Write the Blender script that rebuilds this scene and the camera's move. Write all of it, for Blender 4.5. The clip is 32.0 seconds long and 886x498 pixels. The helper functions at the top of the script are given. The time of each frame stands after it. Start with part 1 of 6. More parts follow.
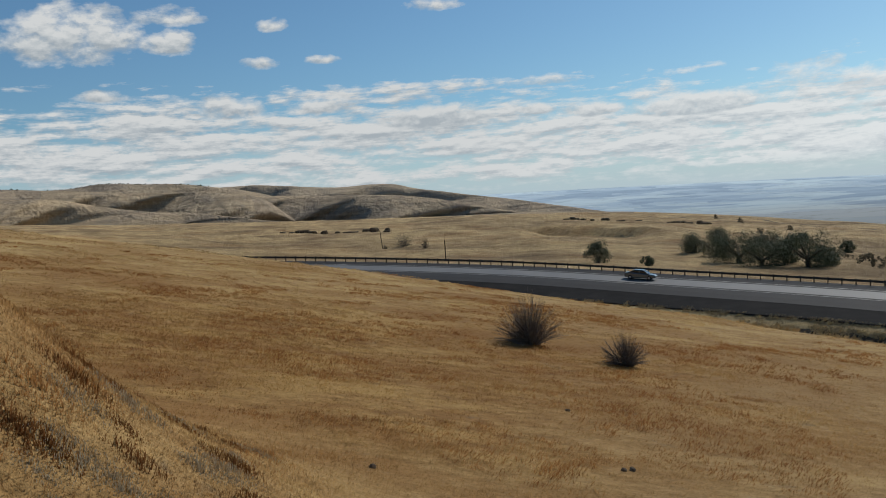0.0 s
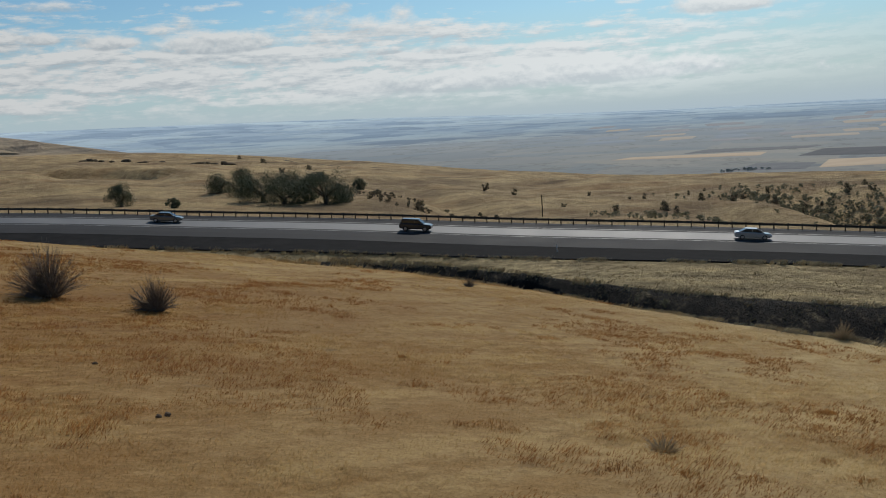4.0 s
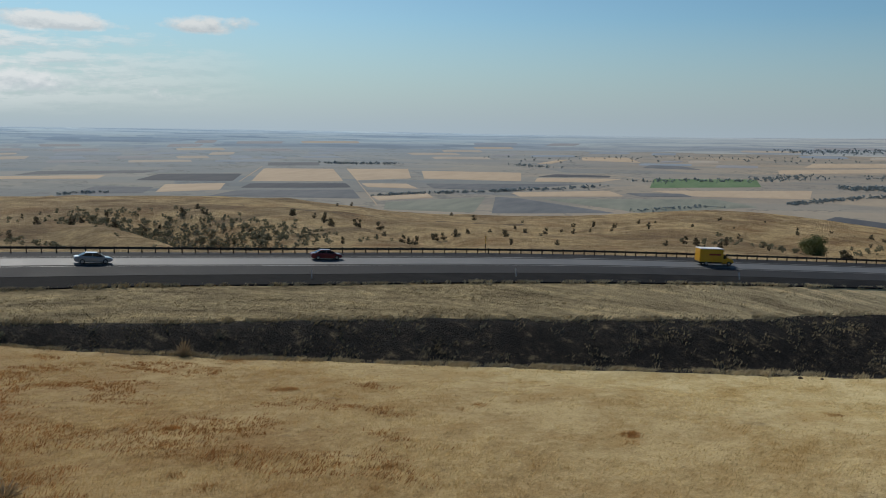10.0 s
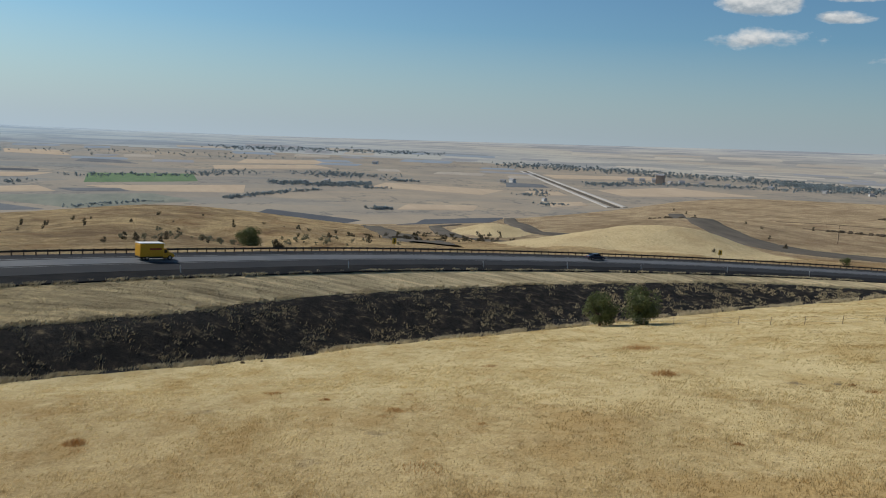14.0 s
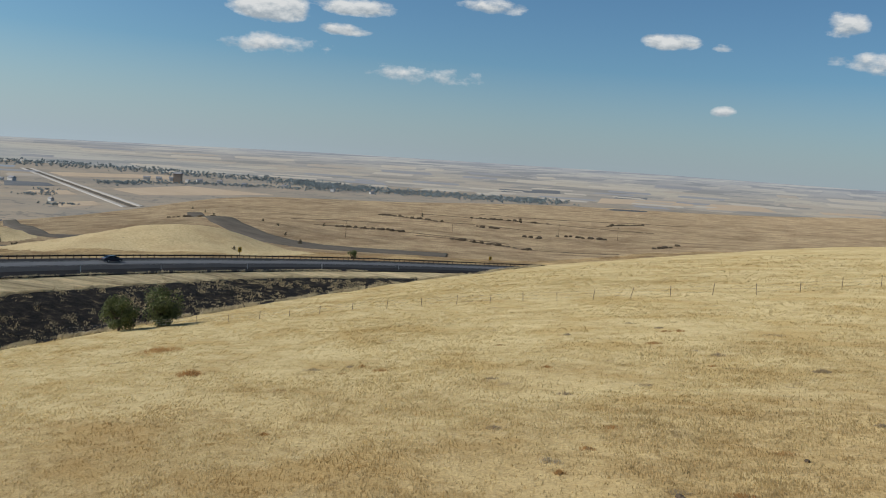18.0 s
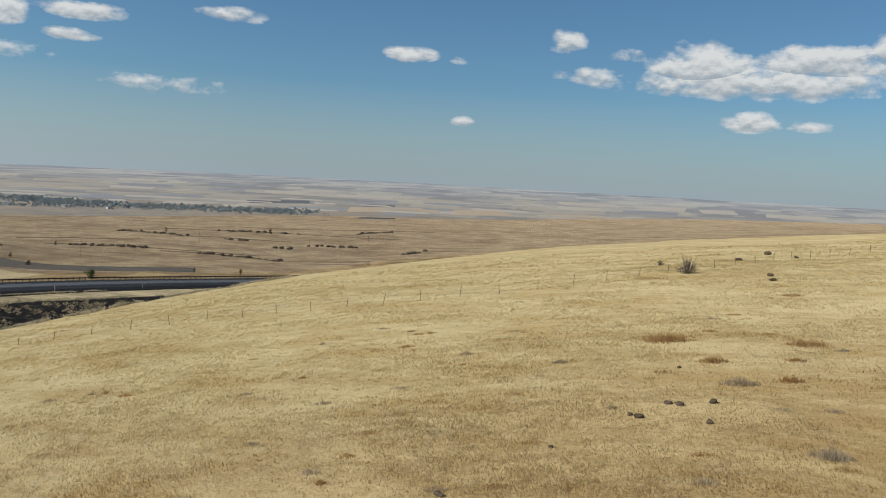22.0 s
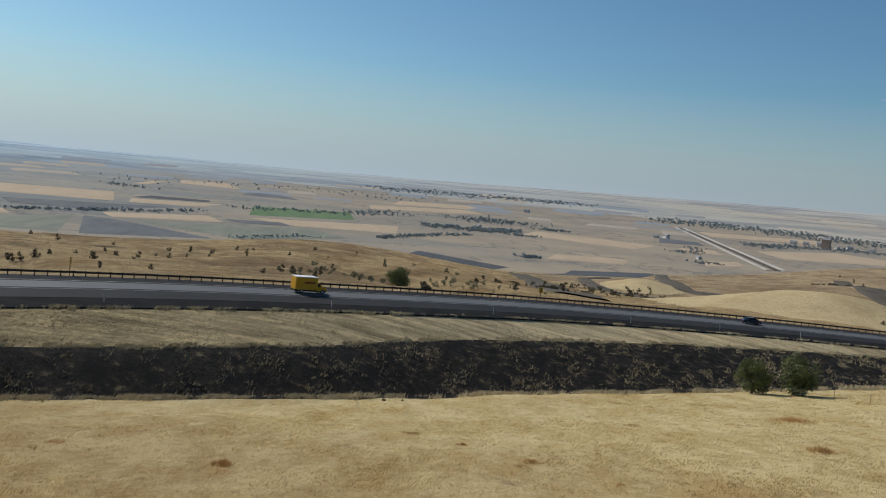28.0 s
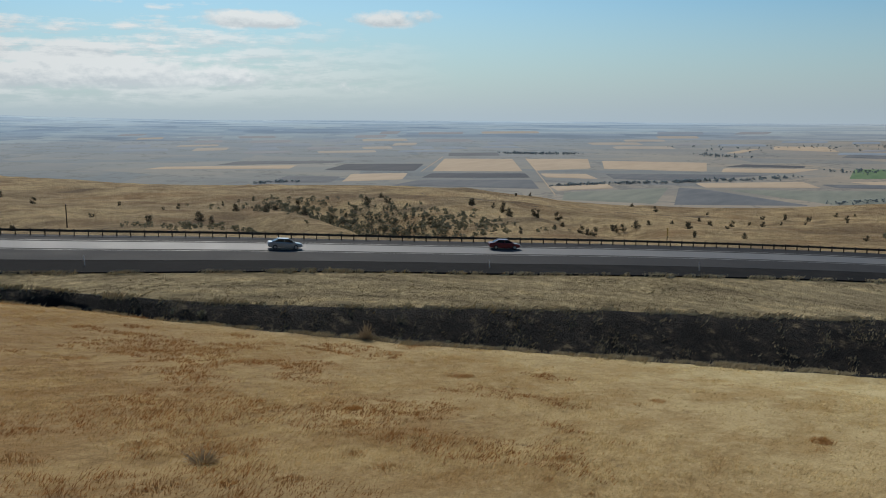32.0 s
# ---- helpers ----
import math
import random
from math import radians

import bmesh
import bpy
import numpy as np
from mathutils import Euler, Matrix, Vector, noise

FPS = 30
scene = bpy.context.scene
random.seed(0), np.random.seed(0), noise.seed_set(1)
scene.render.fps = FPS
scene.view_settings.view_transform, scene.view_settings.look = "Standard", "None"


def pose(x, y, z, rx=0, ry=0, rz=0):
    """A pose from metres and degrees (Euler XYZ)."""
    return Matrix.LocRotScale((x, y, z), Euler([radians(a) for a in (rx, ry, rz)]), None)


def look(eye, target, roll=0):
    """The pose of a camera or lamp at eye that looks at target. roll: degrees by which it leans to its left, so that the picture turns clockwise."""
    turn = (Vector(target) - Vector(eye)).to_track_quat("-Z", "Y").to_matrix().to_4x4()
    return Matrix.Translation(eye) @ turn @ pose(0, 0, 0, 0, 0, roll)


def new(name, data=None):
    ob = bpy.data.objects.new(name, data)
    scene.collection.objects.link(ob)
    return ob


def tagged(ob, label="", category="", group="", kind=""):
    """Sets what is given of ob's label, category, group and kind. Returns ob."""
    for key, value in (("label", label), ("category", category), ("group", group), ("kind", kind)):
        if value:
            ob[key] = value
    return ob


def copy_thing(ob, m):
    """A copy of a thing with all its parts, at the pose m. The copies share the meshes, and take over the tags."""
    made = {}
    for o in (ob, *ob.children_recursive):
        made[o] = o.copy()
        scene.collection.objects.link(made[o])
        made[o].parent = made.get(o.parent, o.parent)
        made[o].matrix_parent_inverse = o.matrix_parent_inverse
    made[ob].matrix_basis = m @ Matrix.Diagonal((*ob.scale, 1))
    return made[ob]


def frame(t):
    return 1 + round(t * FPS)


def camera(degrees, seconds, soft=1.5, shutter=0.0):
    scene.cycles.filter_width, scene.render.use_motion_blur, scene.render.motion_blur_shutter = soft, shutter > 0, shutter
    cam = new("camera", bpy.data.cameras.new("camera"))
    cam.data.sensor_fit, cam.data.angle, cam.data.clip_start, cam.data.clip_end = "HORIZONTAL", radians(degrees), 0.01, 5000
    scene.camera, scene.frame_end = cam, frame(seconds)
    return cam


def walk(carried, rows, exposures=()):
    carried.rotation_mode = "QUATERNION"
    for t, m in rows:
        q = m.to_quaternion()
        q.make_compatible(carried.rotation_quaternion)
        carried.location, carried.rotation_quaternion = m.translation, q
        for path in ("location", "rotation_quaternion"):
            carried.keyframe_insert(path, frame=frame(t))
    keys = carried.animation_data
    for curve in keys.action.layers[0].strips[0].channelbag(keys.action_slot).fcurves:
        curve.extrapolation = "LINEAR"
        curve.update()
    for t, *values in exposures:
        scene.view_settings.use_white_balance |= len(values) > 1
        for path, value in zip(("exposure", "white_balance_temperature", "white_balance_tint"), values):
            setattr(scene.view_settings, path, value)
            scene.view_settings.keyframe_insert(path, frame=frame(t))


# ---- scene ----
EYE = 40.0                       # the lookout's eye height over the world's zero
cam = camera(52.77, 32.0, soft=1.0)
PATH = [
    (0, pose(0, 0, EYE, 87.221, 4.150, -0.201)),
    (0.5, pose(0, 0, EYE, 86.398, 4.070, -3.872)),
    (1, pose(0, 0, EYE, 85.503, 4.139, -7.280)),
    (1.5, pose(0, 0, EYE, 84.577, 4.113, -10.753)),
    (2, pose(0, 0, EYE, 83.777, 3.844, -14.559)),
    (2.5, pose(0, 0, EYE, 83.087, 3.818, -18.795)),
    (3, pose(0, 0, EYE, 82.594, 3.654, -22.755)),
    (3.5, pose(0, 0, EYE, 82.048, 3.629, -26.525)),
    (4, pose(0, 0, EYE, 81.372, 3.651, -30.023)),
    (4.5, pose(0, 0, EYE, 80.750, 3.399, -33.392)),
    (6.5, pose(0, 0, EYE, 80.230, 2.110, -44.901)),
    (7, pose(0, 0, EYE, 80.126, 1.678, -48.560)),
    (7.5, pose(0, 0, EYE, 80.702, 1.118, -52.556)),
    (8, pose(0, 0, EYE, 80.875, 0.761, -57.089)),
    (8.5, pose(0, 0, EYE, 81.022, 0.436, -61.423)),
    (9, pose(0, 0, EYE, 81.223, 0.073, -64.301)),
    (9.5, pose(0, 0, EYE, 81.247, -0.132, -67.451)),
    (10, pose(0, 0, EYE, 81.756, -0.583, -70.391)),
    (10.5, pose(0, 0, EYE, 82.542, -0.885, -74.001)),
    (11, pose(0, 0, EYE, 82.822, -0.921, -76.831)),
    (11.5, pose(0, 0, EYE, 82.816, -1.406, -80.768)),
    (12, pose(0, 0, EYE, 82.508, -1.551, -87.482)),
    (12.5, pose(0, 0, EYE, 82.252, -2.531, -94.002)),
    (13, pose(0, 0, EYE, 82.134, -2.871, -98.284)),
    (13.5, pose(0, 0, EYE, 82.183, -2.840, -101.927)),
    (14, pose(0, 0, EYE, 82.473, -2.926, -105.207)),
    (14.5, pose(0, 0, EYE, 82.835, -3.227, -109.161)),
    (16.5, pose(0, 0, EYE, 84.941, -3.677, -124.933)),
    (17, pose(0, 0, EYE, 84.857, -3.568, -128.799)),
    (17.5, pose(0, 0, EYE, 84.805, -4.180, -132.336)),
    (18, pose(0, 0, EYE, 84.326, -4.342, -135.371)),
    (18.5, pose(0, 0, EYE, 84.243, -4.485, -138.917)),
    (19, pose(0, 0, EYE, 84.636, -4.193, -141.914)),
    (19.5, pose(0, 0, EYE, 84.726, -3.775, -144.552)),
    (20, pose(0, 0, EYE, 84.980, -3.660, -147.642)),
    (20.5, pose(0, 0, EYE, 85.314, -3.398, -150.879)),
    (21, pose(0, 0, EYE, 85.639, -3.369, -152.633)),
    (21.5, pose(0, 0, EYE, 85.926, -3.234, -152.426)),
    (22, pose(0, 0, EYE, 86.005, -3.320, -151.387)),
    (22.5, pose(0, 0, EYE, 86.215, -3.842, -150.071)),
    (23, pose(0, 0, EYE, 86.562, -3.817, -146.191)),
    (23.5, pose(0, 0, EYE, 85.920, -4.368, -141.026)),
    (24, pose(0, 0, EYE, 85.443, -5.145, -136.308)),
    (24.5, pose(0, 0, EYE, 85.678, -5.949, -132.382)),
    (25, pose(0, 0, EYE, 85.203, -5.931, -126.696)),
    (25.5, pose(0, 0, EYE, 84.917, -5.626, -120.604)),
    (26, pose(0, 0, EYE, 84.948, -5.461, -114.780)),
    (26.5, pose(0, 0, EYE, 84.606, -5.547, -108.633)),
    (28.5, pose(0, 0, EYE, 84.617, -5.012, -90.680)),
    (29, pose(0, 0, EYE, 83.973, -4.227, -84.901)),
    (29.5, pose(0, 0, EYE, 83.002, -3.482, -79.230)),
    (30, pose(0, 0, EYE, 81.809, -2.568, -74.787)),
    (30.5, pose(0, 0, EYE, 81.289, -1.853, -71.011)),
    (31, pose(0, 0, EYE, 80.941, -1.168, -67.161)),
    (31.5, pose(0, 0, EYE, 80.986, -0.383, -63.297)),
    (32, pose(0, 0, EYE, 81.083, 0.120, -59.009)),
]
EXPOSURES = [(0.0, -0.13), (4.0, -0.26), (7.0, -0.33), (11.0, -0.31), (13.5, -0.13), (17.0, -0.03), (20.0, -0.02), (24.0, -0.08), (28.5, -0.15), (30.5, -0.17), (32.0, -0.25)]
walk(cam, PATH, EXPOSURES)

# ---- sky and sun ----
SUN_AZ, SUN_EL = 45.0, 38.0      # degrees clockwise from +y, and up


def node(tree, kind, **values):
    n = tree.nodes.new(kind)
    for key, value in values.items():
        if key in n.inputs:
            n.inputs[key].default_value = value
    return n


def math_node(tree, op, a, b=None, c=None, clamp=False):
    n = tree.nodes.new("ShaderNodeMath")
    n.operation, n.use_clamp = op, clamp
    for i, v in enumerate((a, b, c)):
        if v is None:
            continue
        if isinstance(v, (int, float)):
            n.inputs[i].default_value = v
        else:
            tree.links.new(v, n.inputs[i])
    return n.outputs[0]


def ramp(tree, fac, stops, mode="LINEAR"):
    n = tree.nodes.new("ShaderNodeValToRGB")
    n.color_ramp.interpolation = mode
    el = n.color_ramp.elements
    while len(el) < len(stops):
        el.new(0.5)
    for e, (p, c) in zip(el, stops):
        e.position, e.color = p, (*c, 1) if len(c) == 3 else c
    tree.links.new(fac, n.inputs[0])
    return n.outputs[0]


def mix(tree, fac, a, b, mode="MIX"):
    n = tree.nodes.new("ShaderNodeMix")
    n.data_type, n.blend_type = "RGBA", mode
    for sock, v in ((n.inputs[0], fac), (n.inputs[6], a), (n.inputs[7], b)):
        if isinstance(v, (int, float)):
            sock.default_value = v
        elif isinstance(v, tuple):
            sock.default_value = (*v, 1) if len(v) == 3 else v
        else:
            tree.links.new(v, sock)
    return n.outputs[2]


# single clouds: degrees clockwise, degrees up, half width, half height, strength
CLOUDS = [
    (-22.0, 11.1, 5.6, 2.3, 1.1), (-16.1, 12.4, 2.6, 0.8, 0.9), (-16.1, 10.8, 2.2, 1.0, 1.1), (-10.5, 9.5, 1.6, 0.5, 0.8), (-9.7, 11.8, 1.3, 0.6, 0.8),
    (0.6, 12.5, 2.2, 0.6, 1), (6.9, 7.3, 2.6, 0.5, 0.85), (6.3, 5.6, 1.4, 0.6, 1.1), (10.2, 5.3, 2.2, 0.7, 1.1), (16.2, 5.0, 4.8, 1.0, 1.3), (25.4, 5.8, 6.0, 1.5, 0.5),
    (-6.7, 9.6, 1.4, 0.4, 0.8), (-12.7, 6.8, 2.9, 0.95, 1.05), (-7.1, 6.8, 2.8, 0.9, 1.05), (-0.1, 5.6, 4.5, 1.0, 1.05), (-19.8, 7.8, 1.9, 0.5, 0.8), (26.3, 4.1, 1.9, 0.45, 0.95), (31.1, 3.9, 2.3, 0.5, 1.05),
    (47.6, 5.3, 4.4, 0.8, 1.1), (55.8, 5.4, 3.4, 0.75, 1.0), (37.0, 1.9, 14.5, 1.25, 1.35), (53.2, 1.2, 2.4, 0.6, 0.6),
    (124.1, 8.3, 2.7, 1.1, 1.3), (129.3, 8.9, 2.7, 0.75, 1.2), (128.8, 7.5, 1.8, 0.5, 1.2), (124.3, 6.2, 3.6, 0.8, 0.62),
    (134.1, 5.15, 4.1, 0.7, 0.6), (137.5, 9.6, 2.2, 0.6, 0.95), (149.1, 8.1, 1.9, 0.65, 1.15), (152.3, 4.15, 0.75, 0.45, 0.9), (151.9, 7.9, 0.7, 0.35, 0.6),
    (158.7, 9.3, 1.4, 1.05, 0.8), (162.4, 8.6, 1.2, 0.6, 0.7), (166.9, 8.0, 3.3, 1.7, 1.3), (170.5, 7.0, 9.3, 1.3, 1.15), (161.0, 7.2, 2.6, 0.8, 0.75),
    (174.2, 8.3, 4.4, 1.4, 1.2), (170.2, 4.8, 2.0, 0.85, 1.15), (173.5, 4.7, 1.8, 0.5, 0.75), (178.0, 8.8, 2.2, 1.5, 1.2), (186.0, 9.0, 7.0, 2.4, 1.1),
]

world = bpy.data.worlds.new("sky")
scene.world = world
world.use_nodes = True
wt = world.node_tree
wt.nodes.clear()
sky = wt.nodes.new("ShaderNodeTexSky")
sky.sky_type, sky.sun_disc = "NISHITA", False
sky.sun_elevation, sky.sun_rotation = radians(SUN_EL), radians(SUN_AZ)
sky.altitude, sky.air_density, sky.dust_density, sky.ozone_density = 900, 1.0, 1.2, 1.6
coord = wt.nodes.new("ShaderNodeTexCoord")
xyz = wt.nodes.new("ShaderNodeSeparateXYZ")
wt.links.new(coord.outputs["Generated"], xyz.inputs[0])
dx, dy, dz = xyz.outputs
az = math_node(wt, "MULTIPLY", math_node(wt, "ARCTAN2", dx, dy), 180 / math.pi)
az = math_node(wt, "ADD", az, math_node(wt, "MULTIPLY", math_node(wt, "LESS_THAN", az, -100.0), 360.0))
up = math_node(wt, "MULTIPLY", math_node(wt, "ARCSINE", dz), 180 / math.pi)


def sky_noise(sx, sy, scale, detail, rough, shift=0.0, lift=0.0):
    """Noise over the sky's degrees, stretched along the horizon."""
    c = wt.nodes.new("ShaderNodeCombineXYZ")
    wt.links.new(math_node(wt, "MULTIPLY", az, sx), c.inputs[0])
    wt.links.new(math_node(wt, "MULTIPLY", math_node(wt, "ADD", up, lift), sy), c.inputs[1])
    c.inputs[2].default_value = shift
    n = node(wt, "ShaderNodeTexNoise", Scale=scale, Detail=detail, Roughness=rough)
    wt.links.new(c.outputs[0], n.inputs["Vector"])
    return n.outputs["Fac"]


def sky_billow(scale, lift=0.0):
    """Rounded heaps, 0 at their edges and about 0.6 in their middle."""
    c = wt.nodes.new("ShaderNodeCombineXYZ")
    wt.links.new(math_node(wt, "MULTIPLY", az, 0.62), c.inputs[0])
    wt.links.new(math_node(wt, "ADD", up, lift), c.inputs[1])
    n = node(wt, "ShaderNodeTexVoronoi", Scale=scale, Detail=3.0, Roughness=0.45, Lacunarity=2.2, Smoothness=0.35)
    n.feature = "SMOOTH_F1"
    wt.links.new(c.outputs[0], n.inputs["Vector"])
    return math_node(wt, "SUBTRACT", 0.62, n.outputs["Distance"])


blob, belly = None, 0.0
for ca, ce, cw, ch, cs in CLOUDS:
    ux = math_node(wt, "MULTIPLY", math_node(wt, "SUBTRACT", az, ca), 1 / cw)
    uy = math_node(wt, "MULTIPLY", math_node(wt, "SUBTRACT", up, ce), 1 / ch)
    # flat bases, heaped tops
    heap = math_node(wt, "MAXIMUM", uy, math_node(wt, "MULTIPLY", uy, -1.5))
    d = math_node(wt, "ADD", math_node(wt, "MULTIPLY", ux, ux), math_node(wt, "MULTIPLY", heap, heap))
    v = math_node(wt, "MULTIPLY", math_node(wt, "SUBTRACT", 1.0, d), cs)
    if blob is None:
        blob, belly = v, uy
        continue
    ahead = math_node(wt, "GREATER_THAN", v, blob)
    belly = math_node(wt, "MULTIPLY_ADD", ahead, math_node(wt, "SUBTRACT", uy, belly), belly)
    blob = math_node(wt, "MAXIMUM", blob, v)
puff = math_node(wt, "MULTIPLY_ADD", sky_billow(0.95), 0.75, math_node(wt, "MULTIPLY", sky_noise(0.42, 0.8, 1.0, 10.0, 0.63), 2.1))
single = math_node(wt, "ADD", math_node(wt, "MULTIPLY", blob, 0.8), math_node(wt, "SUBTRACT", puff, 1.04))
single = math_node(wt, "MULTIPLY", single, 1.7, clamp=True)
# the broken deck low over the hills, thinning out to the right
deck_noise = math_node(wt, "MULTIPLY_ADD", sky_billow(1.5), 0.12, sky_noise(0.15, 0.85, 1.0, 10.0, 0.66, 4.0))
deck_mid = math_node(wt, "SUBTRACT", 4.4, math_node(wt, "MULTIPLY", math_node(wt, "MAXIMUM", az, 0.0), 0.058))
rise = math_node(wt, "MULTIPLY", math_node(wt, "SUBTRACT", up, deck_mid), 1 / 3.0)
belt = math_node(wt, "SUBTRACT", 1.0, math_node(wt, "MULTIPLY", rise, rise))
side = math_node(wt, "MULTIPLY", math_node(wt, "SUBTRACT", 60.0, az), 1 / 18.0, clamp=True)
deck = math_node(wt, "ADD", math_node(wt, "MULTIPLY", belt, 0.45), math_node(wt, "MULTIPLY", math_node(wt, "SUBTRACT", deck_noise, 0.46), 3.4))
deck = math_node(wt, "MULTIPLY", math_node(wt, "MULTIPLY", deck, 2.1, clamp=True), side)
cover = math_node(wt, "MAXIMUM", single, deck)
cover = math_node(wt, "MULTIPLY", cover, math_node(wt, "MULTIPLY", up, 0.6, clamp=True))
# tops catch the sun, bases stay grey
above = math_node(wt, "MULTIPLY_ADD", sky_billow(0.95, 0.3), 0.75, math_node(wt, "MULTIPLY", sky_noise(0.42, 0.8, 1.0, 10.0, 0.63, 0.0, 0.3), 2.1))
shade = math_node(wt, "MULTIPLY_ADD", math_node(wt, "SUBTRACT", puff, above), 1.2, 0.52)
deck_above = math_node(wt, "MULTIPLY_ADD", sky_billow(1.5, 0.3), 0.12, sky_noise(0.15, 0.85, 1.0, 10.0, 0.66, 4.0, 0.3))
deck_shade = math_node(wt, "MULTIPLY_ADD", math_node(wt, "SUBTRACT", deck_noise, deck_above), 4.6, 0.66)
inside = math_node(wt, "MULTIPLY", blob, 1.6, clamp=True)
shade = math_node(wt, "MULTIPLY_ADD", math_node(wt, "MULTIPLY", math_node(wt, "MINIMUM", math_node(wt, "MAXIMUM", belly, -0.8), 1.0), inside), 0.95, shade)
shade = math_node(wt, "MULTIPLY_ADD", math_node(wt, "SUBTRACT", shade, deck_shade), inside, deck_shade, clamp=True)
cloud_col = ramp(wt, shade, [(0.1, (5.2, 6.1, 6.9)), (0.5, (7.6, 8.3, 8.8)), (0.9, (10.0, 10.4, 10.6))])
sunward = math_node(wt, "SUBTRACT", 1.0, math_node(wt, "MULTIPLY", math_node(wt, "ABSOLUTE", math_node(wt, "SUBTRACT", az, SUN_AZ)), 1 / 75.0, clamp=True))
cloud_col = mix(wt, math_node(wt, "MULTIPLY", sunward, 0.5), cloud_col, (9.6, 10.2, 10.5))
haze_amt = math_node(wt, "MULTIPLY", math_node(wt, "SUBTRACT", 6.2, up), 0.14, clamp=True)
# the air is clearer and deeper away from the sun
away = math_node(wt, "MULTIPLY", math_node(wt, "SUBTRACT", az, 60.0), 1 / 80.0, clamp=True)
sky_col = mix(wt, 1.0, sky.outputs[0], mix(wt, away, (0.72, 1.03, 1.18), (0.66, 0.96, 1.13)), "MULTIPLY")
sky_col = mix(wt, haze_amt, sky_col, mix(wt, away, (6.4, 7.9, 9.1), (4.5, 5.4, 6.0)))
# clouds towards the sun let its light through
cloud_col = mix(wt, 1.0, cloud_col, mix(wt, math_node(wt, "MULTIPLY", math_node(wt, "ABSOLUTE", math_node(wt, "SUBTRACT", az, SUN_AZ)), 1 / 45.0, clamp=True), (1.2, 1.21, 1.2), (0.93, 0.92, 0.91)), "MULTIPLY")
bg = wt.nodes.new("ShaderNodeBackground")
wt.links.new(mix(wt, cover, sky_col, cloud_col), bg.inputs[0])
bg.inputs[1].default_value = 0.074
out = wt.nodes.new("ShaderNodeOutputWorld")
wt.links.new(bg.outputs[0], out.inputs[0])

sun = new("sun", bpy.data.lights.new("sun", "SUN"))
sun.data.energy, sun.data.angle, sun.data.color = 4.4, radians(0.55), (1.0, 0.95, 0.86)
sun.matrix_world = look((0, 0, 0), (-math.sin(radians(SUN_AZ)) * math.cos(radians(SUN_EL)),
                                    -math.cos(radians(SUN_AZ)) * math.cos(radians(SUN_EL)), -math.sin(radians(SUN_EL))))

# ---- materials ----


def material(name, rough=0.9, spec=0.3, metal=0.0):
    m = bpy.data.materials.new(name)
    m.use_nodes = True
    t = m.node_tree
    b = t.nodes["Principled BSDF"]
    b.inputs["Roughness"].default_value = rough
    b.inputs["Specular IOR Level"].default_value = spec
    b.inputs["Metallic"].default_value = metal
    if rough > 0.9:
        b.inputs["Diffuse Roughness"].default_value = 0.35
    return m, t, b


def spot(t, scale, detail=6.0, rough=0.6, stretch=(1, 1, 1), turn=0.0, shift=0.0):
    """Noise in world metres."""
    g = t.nodes.new("ShaderNodeNewGeometry")
    mp = t.nodes.new("ShaderNodeMapping")
    mp.inputs["Scale"].default_value = stretch
    mp.inputs["Rotation"].default_value = (0, 0, radians(turn))
    mp.inputs["Location"].default_value = (shift, shift * 0.7, 0)
    t.links.new(g.outputs["Position"], mp.inputs[0])
    n = node(t, "ShaderNodeTexNoise", Scale=scale, Detail=detail, Roughness=rough)
    t.links.new(mp.outputs[0], n.inputs["Vector"])
    return n.outputs["Fac"]


def bump(t, b, height, strength, distance):
    n = node(t, "ShaderNodeBump", Strength=strength, Distance=distance)
    t.links.new(height, n.inputs["Height"])
    t.links.new(n.outputs[0], b.inputs["Normal"])


def plain_material(name, colour, rough=0.6, spec=0.4, metal=0.0, vary=0.12, scale=6.0):
    m, t, b = material(name, rough, spec, metal)
    n = spot(t, scale)
    lo = tuple(c * (1 - vary) for c in colour)
    hi = tuple(min(1, c * (1 + vary)) for c in colour)
    t.links.new(ramp(t, n, [(0.3, lo), (0.7, hi)]), b.inputs["Base Color"])
    return m


